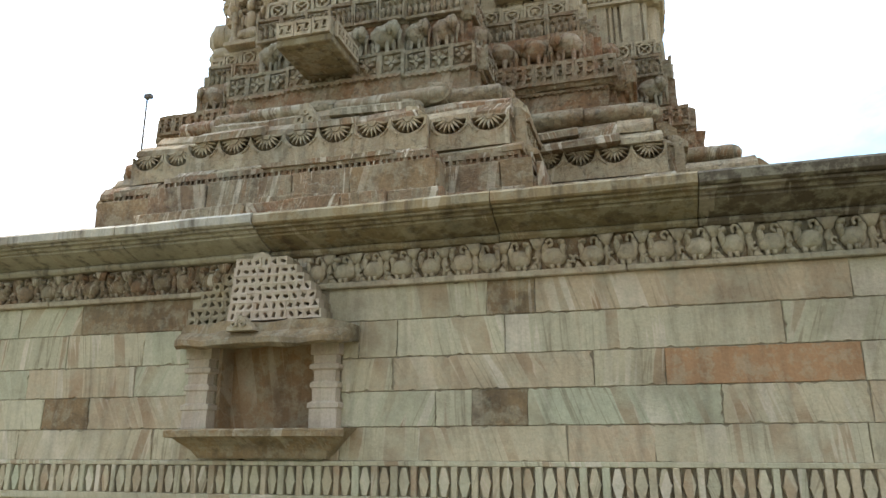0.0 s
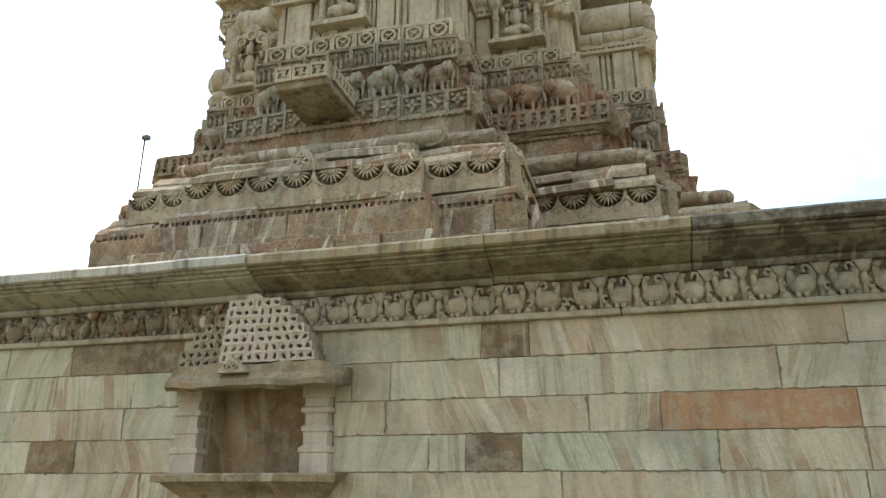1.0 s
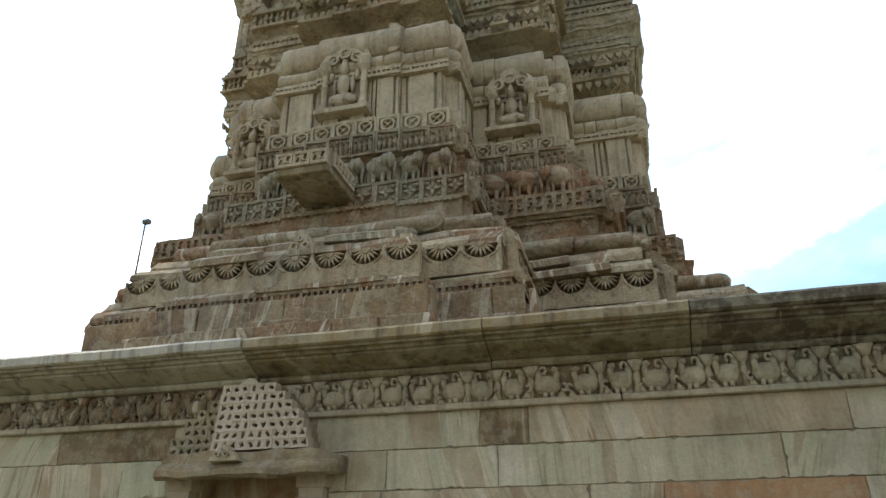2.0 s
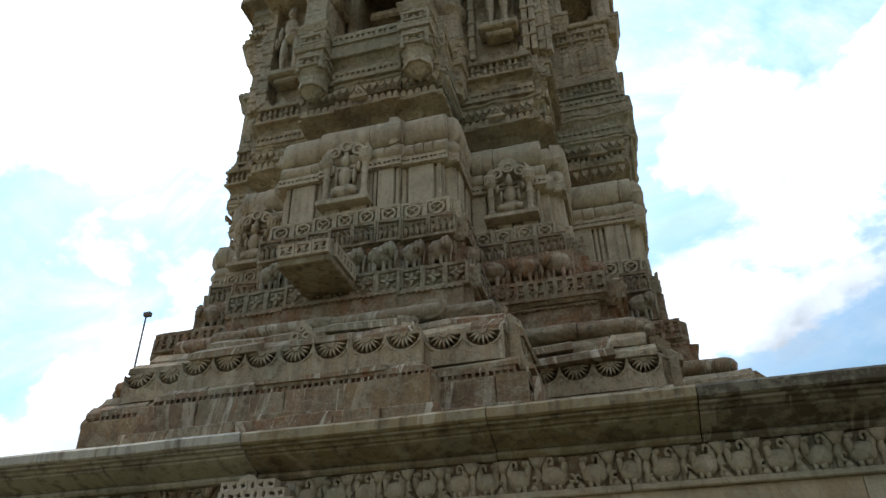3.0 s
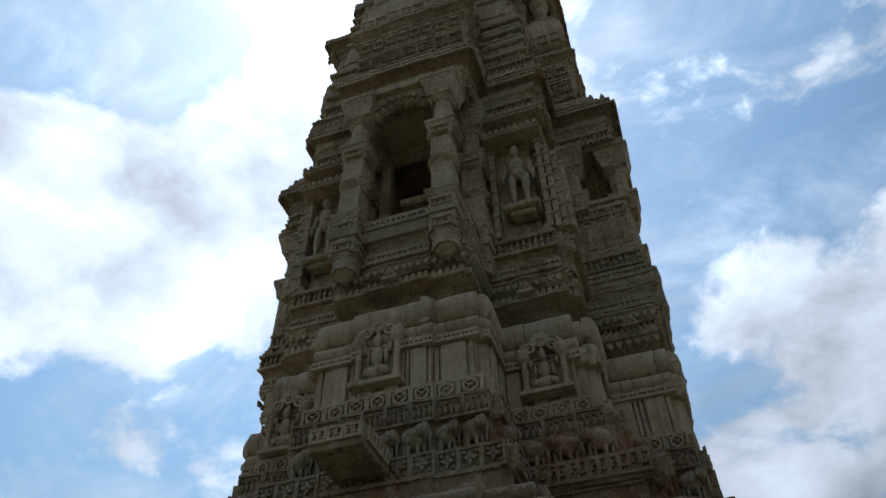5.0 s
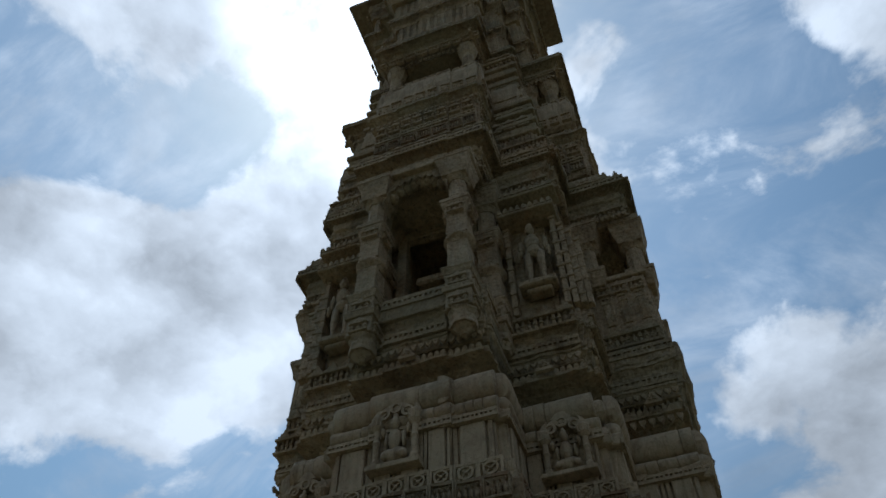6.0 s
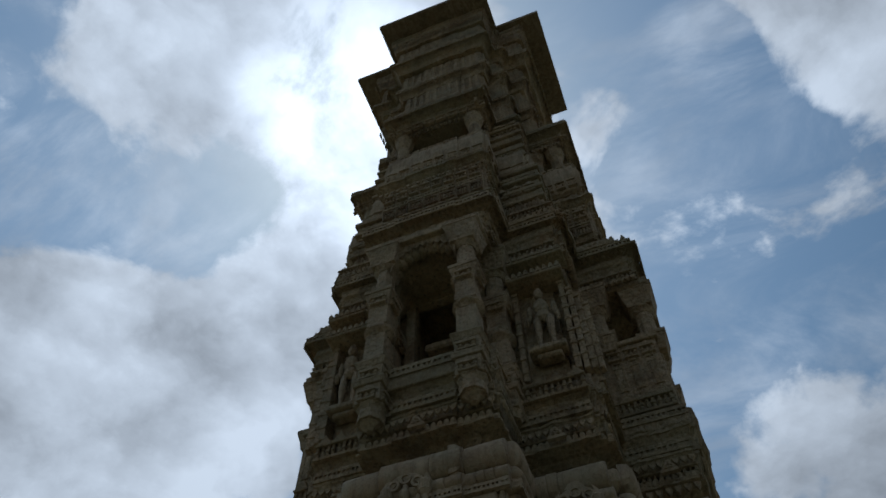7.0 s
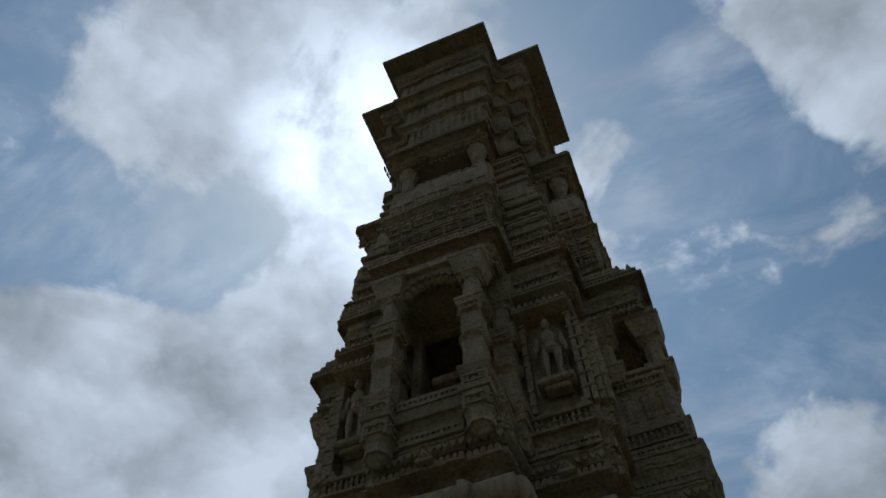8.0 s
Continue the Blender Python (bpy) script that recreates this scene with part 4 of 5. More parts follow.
for s in (-1, 1):
    bm = bmesh.new()
    box(bm, s * 0.19 - 0.03, s * 0.19 + 0.03, -3.11, -2.42, 4.56, 4.70, 0.005)
    flank = part("flank", bm, M_TOWER, bracket_balcony)
    for i in range(3):
        share(bal_panel, Matrix.Translation((s * 0.22, -3.04 + 0.14 * i, 4.565)) @ pose(0, 0, 0, 0, 0, 90 * s), flank)


# ---- great balconies on the arms ----
PILLAR = [(8, 0.04, 0.12, 7.08, 7.18), (8, 0.15, 0.15, 7.18, 7.30), (8, 0.13, 0.17, 7.30, 7.40), (4, 0.15, 0.15, 7.40, 7.66), (4, 0.18, 0.19, 7.66, 7.74), (4, 0.15, 0.16, 7.74, 7.96),
          (4, 0.17, 0.20, 7.96, 8.06), (4, 0.15, 0.13, 8.06, 8.14), (4, 0.13, 0.125, 8.14, 8.60), (16, 0.13, 0.19, 8.60, 8.70), (16, 0.19, 0.16, 8.70, 8.78), (4, 0.135, 0.13, 8.78, 9.16),
          (4, 0.135, 0.19, 9.16, 9.42), (4, 0.20, 0.20, 9.42, 9.49), (8, 0.13, 0.12, 9.49, 10.02), (16, 0.13, 0.18, 10.02, 10.12), (4, 0.18, 0.25, 10.12, 10.46), (4, 0.26, 0.26, 10.46, 10.55)]


def pillar(parent, x, y, low=0.0, mat=M_CARVED):
    """Square and round drums stacked, with a hanging bud below."""
    p = None
    for sides, r0, r1, z0, z1 in PILLAR:
        if z0 < low - 0.3:
            continue
        bm = bmesh.new()
        k = math.sqrt(2) if sides == 4 else 1.05
        turned(bm, x, y, [(r0 * k, z0), (r0 * k * 1.02, z0 + 0.015), ((r0 + r1) / 2 * k, (z0 + z1) / 2), (r1 * k * 1.02, z1 - 0.015), (r1 * k, z1)], sides)
        ob = part("drum" if p else "pillar", weather(bm, 0.012, 9), mat, p or parent)
        p = p or ob
    # carved panels on the square drums
    for zz, r, size in ((7.41, 0.148, 0.8), (7.75, 0.155, 0.7), (9.18, 0.155, 0.75)):
        if zz < low:
            continue
        for turn in (0, 90, -90):
            share(block_m, Matrix.Translation((x, y, zz)) @ pose(0, 0, 0, 0, 0, turn) @ Matrix.Translation((0, -r, 0)) @ Matrix.Diagonal((1.15, 0.6, size, 1)), p)
    return p


def cusped_arch(parent, x0, x1, y, z, rise, depth=0.16):
    """Scalloped arch between two pillars, hung with round bosses."""
    bm = bmesh.new()
    n, top = 9, z + rise + 0.16
    xs = [x0 + (x1 - x0) * i / 36 for i in range(37)]
    low = []
    for i, x in enumerate(xs):
        u = (i / 36) * 2 - 1
        low.append(z + rise * math.sqrt(max(0, 1 - u * u)) - 0.07 * abs(math.sin(i / 36 * n * math.pi)))
    for i in range(36):
        prism(bm, [(xs[i], low[i]), (xs[i + 1], low[i + 1]), (xs[i + 1], top), (xs[i], top)], y + depth / 2, y - depth / 2)
    part("arch", bm, M_TOWER, parent)
    for i in range(1, n):
        u = i / n * 2 - 1
        bm = bmesh.new()
        ball(bm, (x0 + (x1 - x0) * i / n, y, z + rise * math.sqrt(1 - u * u) - 0.03), (0.085, 0.10, 0.095), 8, 6)
        part("boss", bm, M_TOWER, parent, smooth=True)


def balcony(label, turn, reach, half, low=0.0, wall=0.0):
    """A pillared balcony on one arm; modelled in front of the axis and turned about it."""
    ob = thing("balcony", label, "balcony", "great balconies of the tower", at=(X0, YC, 0))
    ob.rotation_euler = (0, 0, radians(turn))
    for s in (-1, 1):
        pillar(ob, s * half, -reach, low)
        pillar(ob, s * (half + 0.20), -reach + 0.66, max(low, 7.6))
    cusped_arch(ob, -half + 0.12, half - 0.12, -reach, 9.92, 0.50, 0.26)
    bm = bmesh.new()
    box(bm, -half - 0.28, half + 0.28, -reach - 0.22, -1.6, 10.48, 10.62, 0.01)
    part("beam", bm, M_TOWER, ob)
    if wall:
        for s in (-1, 1):
            bm = bmesh.new()
            box(bm, s * (half + 0.14) - 0.09, s * (half + 0.14) + 0.09, -reach - 0.02, -1.7, 7.97, wall, 0.01)
            w = part("parapet", bm, M_CARVED, ob)
            bm = bmesh.new()
            box(bm, s * (half + 0.16) - 0.12, s * (half + 0.16) + 0.12, -reach - 0.06, -1.7, wall, wall + 0.08, 0.01)
            part("coping", bm, M_TOWER, w)
            y = -reach + 0.12
            while y < -1.75:
                for mo, zz, tl in ((aed_m, 7.99, 1.0), (ribt_m, 8.43, 0.42), (dent2_m, 8.86, 1.0), (block_m, 9.0, 0.9)):
                    share(mo, Matrix.Translation((s * (half + 0.23), y, zz)) @ pose(0, 0, 0, 0, 0, 90 * s) @ Matrix.Diagonal((0.95, 0.8, tl, 1)), w)
                y += 0.23
        bm = bmesh.new()
        box(bm, -half - 0.04, half + 0.04, -reach - 0.06, -reach + 0.08, 7.97, wall, 0.01)
        part("parapet", bm, M_CARVED, ob)
    else:
        bm = bmesh.new()
        box(bm, -half + 0.16, half - 0.16, -reach - 0.02, -reach + 0.10, 7.62, 7.98, 0.01)
        w = part("parapet", bm, M_TOWER, ob)
        for i in range(6):
            share(dent2_m, Matrix.Translation((-0.33 + 0.132 * i, -reach - 0.02, 7.80)), w)
    # doorway behind
    for s in (-1, 1):
        bm = bmesh.new()
        box(bm, s * 0.55 - 0.07, s * 0.55 + 0.07, -1.84, -1.70, 8.03, 10.27, 0.01)
        part("jamb", bm, M_TOWER, ob)
    bm = bmesh.new()
    box(bm, -0.66, 0.66, -1.80, -1.66, 10.28, 10.47, 0.01)
    part("door_head", bm, M_TOWER, ob)
    bm = bmesh.new()
    box(bm, -0.34, 0.34, -1.80, -1.45, 9.20, 9.34, 0.03)
    part("hood", bm, M_TOWER, ob)
    for s in (-1, 1):
        bm = bmesh.new()
        box(bm, s * 0.40 - 0.09, s * 0.40 + 0.09, -1.60, -1.40, 8.03, 9.3, 0.01)
        part("inner_jamb", bm, M_TOWER, ob)
    for i in range(5):
        share(dent2_m, Matrix.Translation((-0.26 + 0.13 * i, -1.80, 10.31)), ob)
    st = part("figure", weather(relief_figure(0.55, 1.25, False), 0.02, 14), M_TOWER, ob, smooth=True)
    st.location = (0.12, -1.15, 8.08)
    return ob


balcony("shaded stone balcony with stacked pillars and a cusped arch", 0, 2.62, 0.60)
balcony("stone balcony with a high parapet and short pillars", 90, 2.66, 0.58, 9.28, 9.28)
balcony("stone balcony with a high parapet and short pillars", -90, 2.66, 0.58, 9.28, 9.28)

# piers of the upper openings
for turn in (0, 90, -90):
    loggia = thing("upper_loggia", "dark opening between stone piers high on the tower", "loggia", "upper openings", at=(X0, YC, 0))
    loggia.rotation_euler = (0, 0, radians(turn))
    for s in (-1, 1):
        for y in (-2.14, -1.72):
            bm = bmesh.new()
            turned(bm, s * 0.78, y, [(0.17, 14.66), (0.17, 14.80), (0.13, 14.86), (0.13, 15.40), (0.18, 15.50), (0.22, 15.80)], 8)
            part("pier", weather(bm, 0.01), M_TOWER, loggia)

# standing figures under canopies on the tower's corners
def gable(bm, half, z0, steps, depth, back):
    """A canopy of stepped ledges that narrows to a pointed crest."""
    z = z0
    for i in range(steps):
        r = half * (1 - i / (steps + 0.6))
        h = 0.085 - 0.008 * i
        box(bm, -r, r, -depth * (1 - 0.16 * i), back, z, z + h * 0.6, 0.012, i)
        box(bm, -r * 0.88, r * 0.88, -depth * (0.86 - 0.16 * i), back, z + h * 0.6, z + h)
        z += h
    prism(bm, [(-half * 0.16, z), (half * 0.16, z), (0, z + 0.13)], back, -depth * 0.4)
    return z


for s in (1, -1):
    niche = thing("corner_shrine", "corner shrine with a worn standing figure under a stone canopy", "relief", "corner shrines", at=(X0 + s * 1.38, YC - 1.80, 0))
    st = part("figure", weather(relief_figure(0.56, 1.20, False), 0.022, 14), M_CARVED, niche, smooth=True)
    st.location = (0, -0.05, 8.42)
    bm = bmesh.new()
    box(bm, -0.16, 0.16, -0.16, 0.02, 8.22, 8.30, 0.02)
    box(bm, -0.24, 0.24, -0.22, 0.02, 8.30, 8.39, 0.02)
    part("pedestal", bm, M_TOWER, niche)
    bm = bmesh.new()
    gable(bm, 0.40, 9.72, 4, 0.32, 0.1)
    canopy = part("canopy", weather(bm, 0.01, 12), M_TOWER, niche)
    bm = bmesh.new()
    gable(bm, 0.46, 10.22, 3, 0.26, 0.1)
    upper = part("upper_canopy", weather(bm, 0.01, 12), M_TOWER, niche)
    for ob, r, y, z in ((canopy, 0.40, -0.31, 9.77), (upper, 0.46, -0.25, 10.27)):
        n = int(2 * r / 0.085)
        for i in range(n):
            share(tooth_m, Matrix.Translation((-r + (i + 0.5) * 2 * r / n, y, z)), ob)
    # slender stepped posts on either side, lower and further back from the figure outwards
    for i, (x, top) in enumerate(((-0.34, 9.66), (0.31, 9.66), (0.40, 9.52), (0.48, 9.36), (0.56, 9.18))):
        bm = bmesh.new()
        y = -0.12 + 0.035 * i if i else -0.08
        box(bm, x - 0.036, x + 0.036, y, 0.12, 7.97, top, 0.006, i)
        z = 8.10 + 0.05 * (i % 3)
        while z < top - 0.08:
            box(bm, x - 0.046, x + 0.046, y - 0.018, 0.1, z, z + 0.05, 0.008)
            z += 0.24
        box(bm, x - 0.05, x + 0.05, y - 0.025, 0.1, top, top + 0.06, 0.01)
        p = part("slender_post", weather(bm, 0.008, 14), M_CARVED, niche)
        if s < 0:
            p.scale = (-1, 1, 1)
    for i in range(5):
        z = 8.02 + i * 0.30
        share(block_m, Matrix.Translation((s * 0.44, 0.32, z)) @ pose(0, 0, 0, 0, 0, 90 * s) @ Matrix.Diagonal((1.3, 0.9, 0.9, 1)), niche)

# carved corner blocks of the upper storeys
for zb, zt, kk in ((10.9, 13.5, 1.72), (13.7, 15.9, 1.56)):
    for s in (-1, 1):
        blk = thing("corner_turret", "stack of carved ledges on the tower's corner", "turret", "corner turrets", at=(X0, YC, 0))
        z, i = zb, 0
        while z < zt:
            h = (0.22, 0.12, 0.30, 0.10)[i % 4]
            d = (0.10, 0.16, 0.06, 0.14)[i % 4]
            bm = bmesh.new()
            xa, xb = sorted((s * (kk - 0.62), s * (kk + d * 0.6)))
            box(bm, xa, xb, -kk - d, -kk + 0.2, z, z + h - 0.012, 0.012)
            part("ledge", bm, M_CARVED if i % 4 == 2 else M_TOWER, blk)
            z += h
            i += 1

# ---- the plinth's wall ----
plinth = thing("plinth", "square plinth of coursed banded sandstone under the tower", "plinth")
PX0, PX1, PY1 = X0 - 4.9, X0 + 4.9, YC + 4.0
bm = bmesh.new()
box(bm, PX0, -2.46, WALL_Y + 0.009, PY1, 0, 2.80)
box(bm, -1.76, PX1, WALL_Y + 0.009, PY1, 0, 2.80)
box(bm, -2.46, -1.76, WALL_Y + 0.32, PY1, 0, 2.80)
box(bm, -2.46, -1.76, WALL_Y + 0.06, WALL_Y + 0.32, 0, 1.66)
box(bm, -2.46, -1.76, WALL_Y + 0.06, WALL_Y + 0.32, 2.16, 2.80)
part("core", bm, M_JOINT, plinth)
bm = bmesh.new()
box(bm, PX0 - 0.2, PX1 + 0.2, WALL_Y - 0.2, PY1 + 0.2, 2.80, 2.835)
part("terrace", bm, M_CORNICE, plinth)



def rough_stone(bm, x0, x1, z0, z1, front, back, rnd):
    """A dressed block whose arrises are chipped and a little uneven."""
    def edge(p, q, bite):
        n = max(2, int(math.dist(p, q) / 0.022))
        pts = []
        for i in range(n):
            u = i / n
            b = abs(rnd.gauss(0, 0.0012)) + (rnd.uniform(0.003, 0.012) if rnd.random() < 0.08 else 0)
            pts.append((p[0] + (q[0] - p[0]) * u + bite[0] * b, p[1] + (q[1] - p[1]) * u + bite[1] * b))
        return pts
    sk = rnd.uniform(-0.012, 0.012)
    ring_ = edge((x0, z0), (x1, z0), (0, 1)) + edge((x1, z0), (x1 + sk, z1), (-1, 0)) + edge((x1 + sk, z1), (x0, z1), (0, -1)) + edge((x0, z1), (x0, z0), (1, 0))
    cx, cz = (x0 + x1) / 2, (z0 + z1) / 2
    a = [bm.verts.new((x, back, z)) for x, z in ring_]
    b = [bm.verts.new((x, front + 0.003, z)) for x, z in ring_]
    c = [bm.verts.new((x + (0.002 if x < cx else -0.002), front + rnd.uniform(-0.001, 0.001), z + (0.002 if z < cz else -0.002))) for x, z in ring_]
    n = len(a)
    for p, q in ((a, b), (b, c)):
        for i in range(n):
            bm.faces.new((p[i], p[(i + 1) % n], q[(i + 1) % n], q[i]))
    bm.faces.new(c)


JOINTS = [
    (1.49, 1.67, [-5.4, -4.6, -3.84, -2.85, -1.65, -1.19, -0.40, 0.02, 0.97, 1.9]),
    (1.67, 1.86, [-5.0, -4.4, -3.68, -3.33, -2.57, -1.65, -1.10, -0.90, -0.60, 0.35, 1.00, 2.0]),
    (1.86, 2.045, [-5.3, -4.5, -3.83, -3.02, -2.57, -1.65, -1.34, -0.25, 0.10, 0.99, 1.8]),
    (2.045, 2.255, [-5.1, -4.25, -3.55, -2.98, -2.57, -1.65, -1.55, -1.32, -0.71, 0.67, 1.6]),
    (2.255, 2.45, [-5.2, -4.5, -3.96, -3.46, -2.66, -1.76, -0.81, -0.54, 0.99, 2.1]),
    (1.00, 1.30, [-5.6, -4.4, -3.3, -2.2, -1.3, -0.1, 0.9, 2.2]),
    (0.70, 1.00, [-5.2, -4.1, -2.9, -1.8, -0.7, 0.4, 1.5, 2.4]),
    (0.36, 0.70, [-5.4, -4.5, -3.2, -2.1, -1.1, 0.2, 1.1, 2.3]),
    (0.0, 0.36, [-5.2, -3.9, -2.6, -1.4, -0.2, 1.0, 2.3]),
]
SPECIAL = {(1.86, 0.10): M_REDSTONE, (1.67, -0.90): M_OCHRE, (2.255, -0.81): M_OCHRE, (2.255, -3.46): M_OCHRE, (1.67, -3.68): M_OCHRE}
seed = 0
for z0, z1, xs in JOINTS:
    xs = [PX0] + xs + [PX1]
    for xa, xb in zip(xs, xs[1:]):
        seed += 1
        if xb - xa < 0.05 or (1.6 < z0 < 2.1 and xa > -2.75 and xb < -1.6):
            continue
        rnd = random.Random(seed)
        bm = bmesh.new()
        g = 0.0010
        f = rnd.uniform(-0.002, 0.002)
        rough_stone(bm, xa + g, xb - g, z0 + g, z1 - g, WALL_Y + f, WALL_Y + 0.1, rnd)
        part("stone", bm, SPECIAL.get((z0, xa), M_WALL), plinth)

# lower frieze: posts and pointed leaves on a sunk ground, darkened for recess shade
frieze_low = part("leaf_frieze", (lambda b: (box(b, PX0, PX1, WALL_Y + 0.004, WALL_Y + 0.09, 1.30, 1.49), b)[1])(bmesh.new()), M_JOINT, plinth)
bm = bmesh.new()
box(bm, PX0, PX1, WALL_Y - 0.025, WALL_Y + 0.03, 1.466, 1.492, 0.004)
part("upper_fillet", bm, M_WALL, frieze_low)
bm = bmesh.new()
box(bm, PX0, PX1, WALL_Y - 0.03, WALL_Y + 0.03, 1.27, 1.312, 0.004)
part("lower_fillet", bm, M_WALL, frieze_low)
bm = bmesh.new()
box(bm, -0.019, 0.019, -0.032, 0.03, 1.312, 1.466, 0.003)
post_m = motif("post", bm, M_WALL)
bm = bmesh.new()
prism(bm, [(-0.012, 1.312), (0.012, 1.312), (0.030, 1.378), (0.036, 1.385), (0.030, 1.392), (0.012, 1.466), (-0.012, 1.466), (-0.030, 1.392), (-0.036, 1.385), (-0.030, 1.378)], 0.025, -0.028, 0.92)
diamond_m = motif("leaf", weather(bm, 0.003, 60), M_WALL)
x = -4.62
while x < 1.9:
    share(post_m, Matrix.Translation((x, WALL_Y + rnd.uniform(-0.003, 0.004), 0)) @ Matrix.Diagonal((rnd.uniform(0.8, 1.05), 1, 1, 1)), frieze_low)
    share(diamond_m, Matrix.Translation((x + 0.055, WALL_Y + rnd.uniform(-0.004, 0.006), 0)) @ Matrix.Diagonal((rnd.uniform(0.94, 1.06), 1, 1, 1)), frieze_low)
    x += 0.11

# bird frieze
frieze = part("bird_frieze", (lambda b: (box(b, PX0, PX1, WALL_Y + 0.005, WALL_Y + 0.09, 2.45, 2.66), b)[1])(bmesh.new()), M_BASE, plinth)
for i, xa in enumerate((-7.0, -5.2, -3.72, -2.66, -0.05, 1.9)):
    xb = (-5.2, -3.72, -2.66, -0.05, 1.9, 2.6)[i]
    bm = bmesh.new()
    box(bm, xa + 0.003, xb - 0.003, WALL_Y - 0.035, WALL_Y + 0.03, 2.45, 2.482, 0.006, i)
    part("fillet", bm, M_PALE, frieze)


def bird(w, h, seed):
    """A plump waterfowl among scrolling stems, much worn."""
    bm = bmesh.new()
    rnd = random.Random(seed)
    k = rnd.uniform(0.9, 1.12)
    ball(bm, (0.01, 0.0, h * 0.40), (w * 0.36 * k, 0.045, h * 0.31), 12, 8)
    ball(bm, (-w * 0.24, -0.005, h * 0.60), (w * 0.10, 0.038, h * 0.24), 8, 6)
    ball(bm, (-w * 0.20, -0.008, h * 0.84), (w * 0.13, 0.036, h * 0.12), 8, 6)
    ball(bm, (w * 0.28, 0.0, h * 0.62), (w * 0.12, 0.034, h * 0.25), 8, 6)
    ring(bm, w * 0.16, h * 0.82, h * 0.05, h * 0.14, 0.01, -0.03, -60 + 30 * seed, 220 + 30 * seed, 9)
    ring(bm, -w * 0.42, h * 0.30, h * 0.05, h * 0.12, 0.01, -0.026, 40 * seed, 40 * seed + 260, 9)
    for x in (-0.08, 0.10):
        box(bm, x * w - 0.01, x * w + 0.01, -0.025, 0.01, 0, h * 0.2)
    turned(bm, w * 0.5, 0.0, [(0.020, 0), (0.016, h * 0.3), (0.024, h * 0.45), (0.015, h * 0.6), (0.024, h)], 6)
    prism(bm, [(w * 0.26, h), (w * 0.42, h * 0.66), (w * 0.60, h * 0.68), (w * 0.74, h)], 0.01, -0.024)
    prism(bm, [(-w * 0.5, 0), (-w * 0.2, 0), (-w * 0.38, h * 0.25)], 0.01, -0.02)
    return bm


birds = [motif("bird_relief", weather(bird(0.18, 0.175, i), 0.008), (M_PALE, M_BASE)[i // 3], True) for i in range(6)]
x, rnd = -4.5, random.Random(8)
while x < 1.9:
    w = rnd.uniform(0.165, 0.20)
    m = Matrix.Translation((x, WALL_Y + rnd.uniform(-0.006, 0.006), 2.482)) @ pose(0, 0, 0, 0, rnd.uniform(-4, 4), 0) @ Matrix.Diagonal((w / 0.18 * (-1 if rnd.random() < 0.15 else 1), 1, rnd.uniform(0.94, 1.04), 1))
    if not -2.40 < x < -1.98:
        share(birds[rnd.randrange(3) + (0 if x > -1.9 else 3)], m, frieze)
    x += w

# cornice in long slabs
CYMA = [(0.02, 2.655), (-0.03, 2.66), (-0.045, 2.675), (-0.045, 2.69), (-0.03, 2.70), (-0.07, 2.712), (-0.13, 2.73), (-0.185, 2.752), (-0.185, 2.766), (-0.21, 2.767), (-0.215, 2.783), (-0.25, 2.785), (-0.25, 2.80), (0.02, 2.80)]
FILLET = [(0.02, 2.801), (-0.27, 2.801), (-0.285, 2.81), (-0.288, 2.855), (-0.27, 2.872), (0.2, 2.885)]


def swept(prof, xa, xb, seed, push=0.0, rough=0.006):
    """A moulding of that section from xa to xb along the wall, a little uneven."""
    bm = bmesh.new()
    n = max(4, int((xb - xa) / 0.12))
    rings = []
    for j in range(n + 1):
        x = xa + 0.003 + (xb - xa - 0.006) * j / n
        rings.append([bm.verts.new((x, WALL_Y + y + (push if y < 0 else 0) + noise.noise((x * 3, y * 9, seed)) * rough, z + noise.noise((x * 2.3, seed, z * 9)) * rough)) for y, z in prof])
    for p, q in zip(rings, rings[1:]):
        for a in range(len(prof)):
            b = (a + 1) % len(prof)
            bm.faces.new((p[a], p[b], q[b], q[a]))
    bm.faces.new(rings[0])
    bm.faces.new(rings[-1][::-1])
    return bm


# Dark moulding, light top edge: their shade and light are in the stone colours.
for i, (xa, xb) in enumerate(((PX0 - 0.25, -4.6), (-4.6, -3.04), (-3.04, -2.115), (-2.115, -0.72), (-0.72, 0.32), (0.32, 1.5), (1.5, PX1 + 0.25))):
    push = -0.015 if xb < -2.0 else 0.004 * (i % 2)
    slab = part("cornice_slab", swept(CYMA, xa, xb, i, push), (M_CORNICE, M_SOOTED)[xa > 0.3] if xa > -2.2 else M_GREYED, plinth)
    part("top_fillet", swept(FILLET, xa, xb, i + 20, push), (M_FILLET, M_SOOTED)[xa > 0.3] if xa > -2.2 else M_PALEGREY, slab)

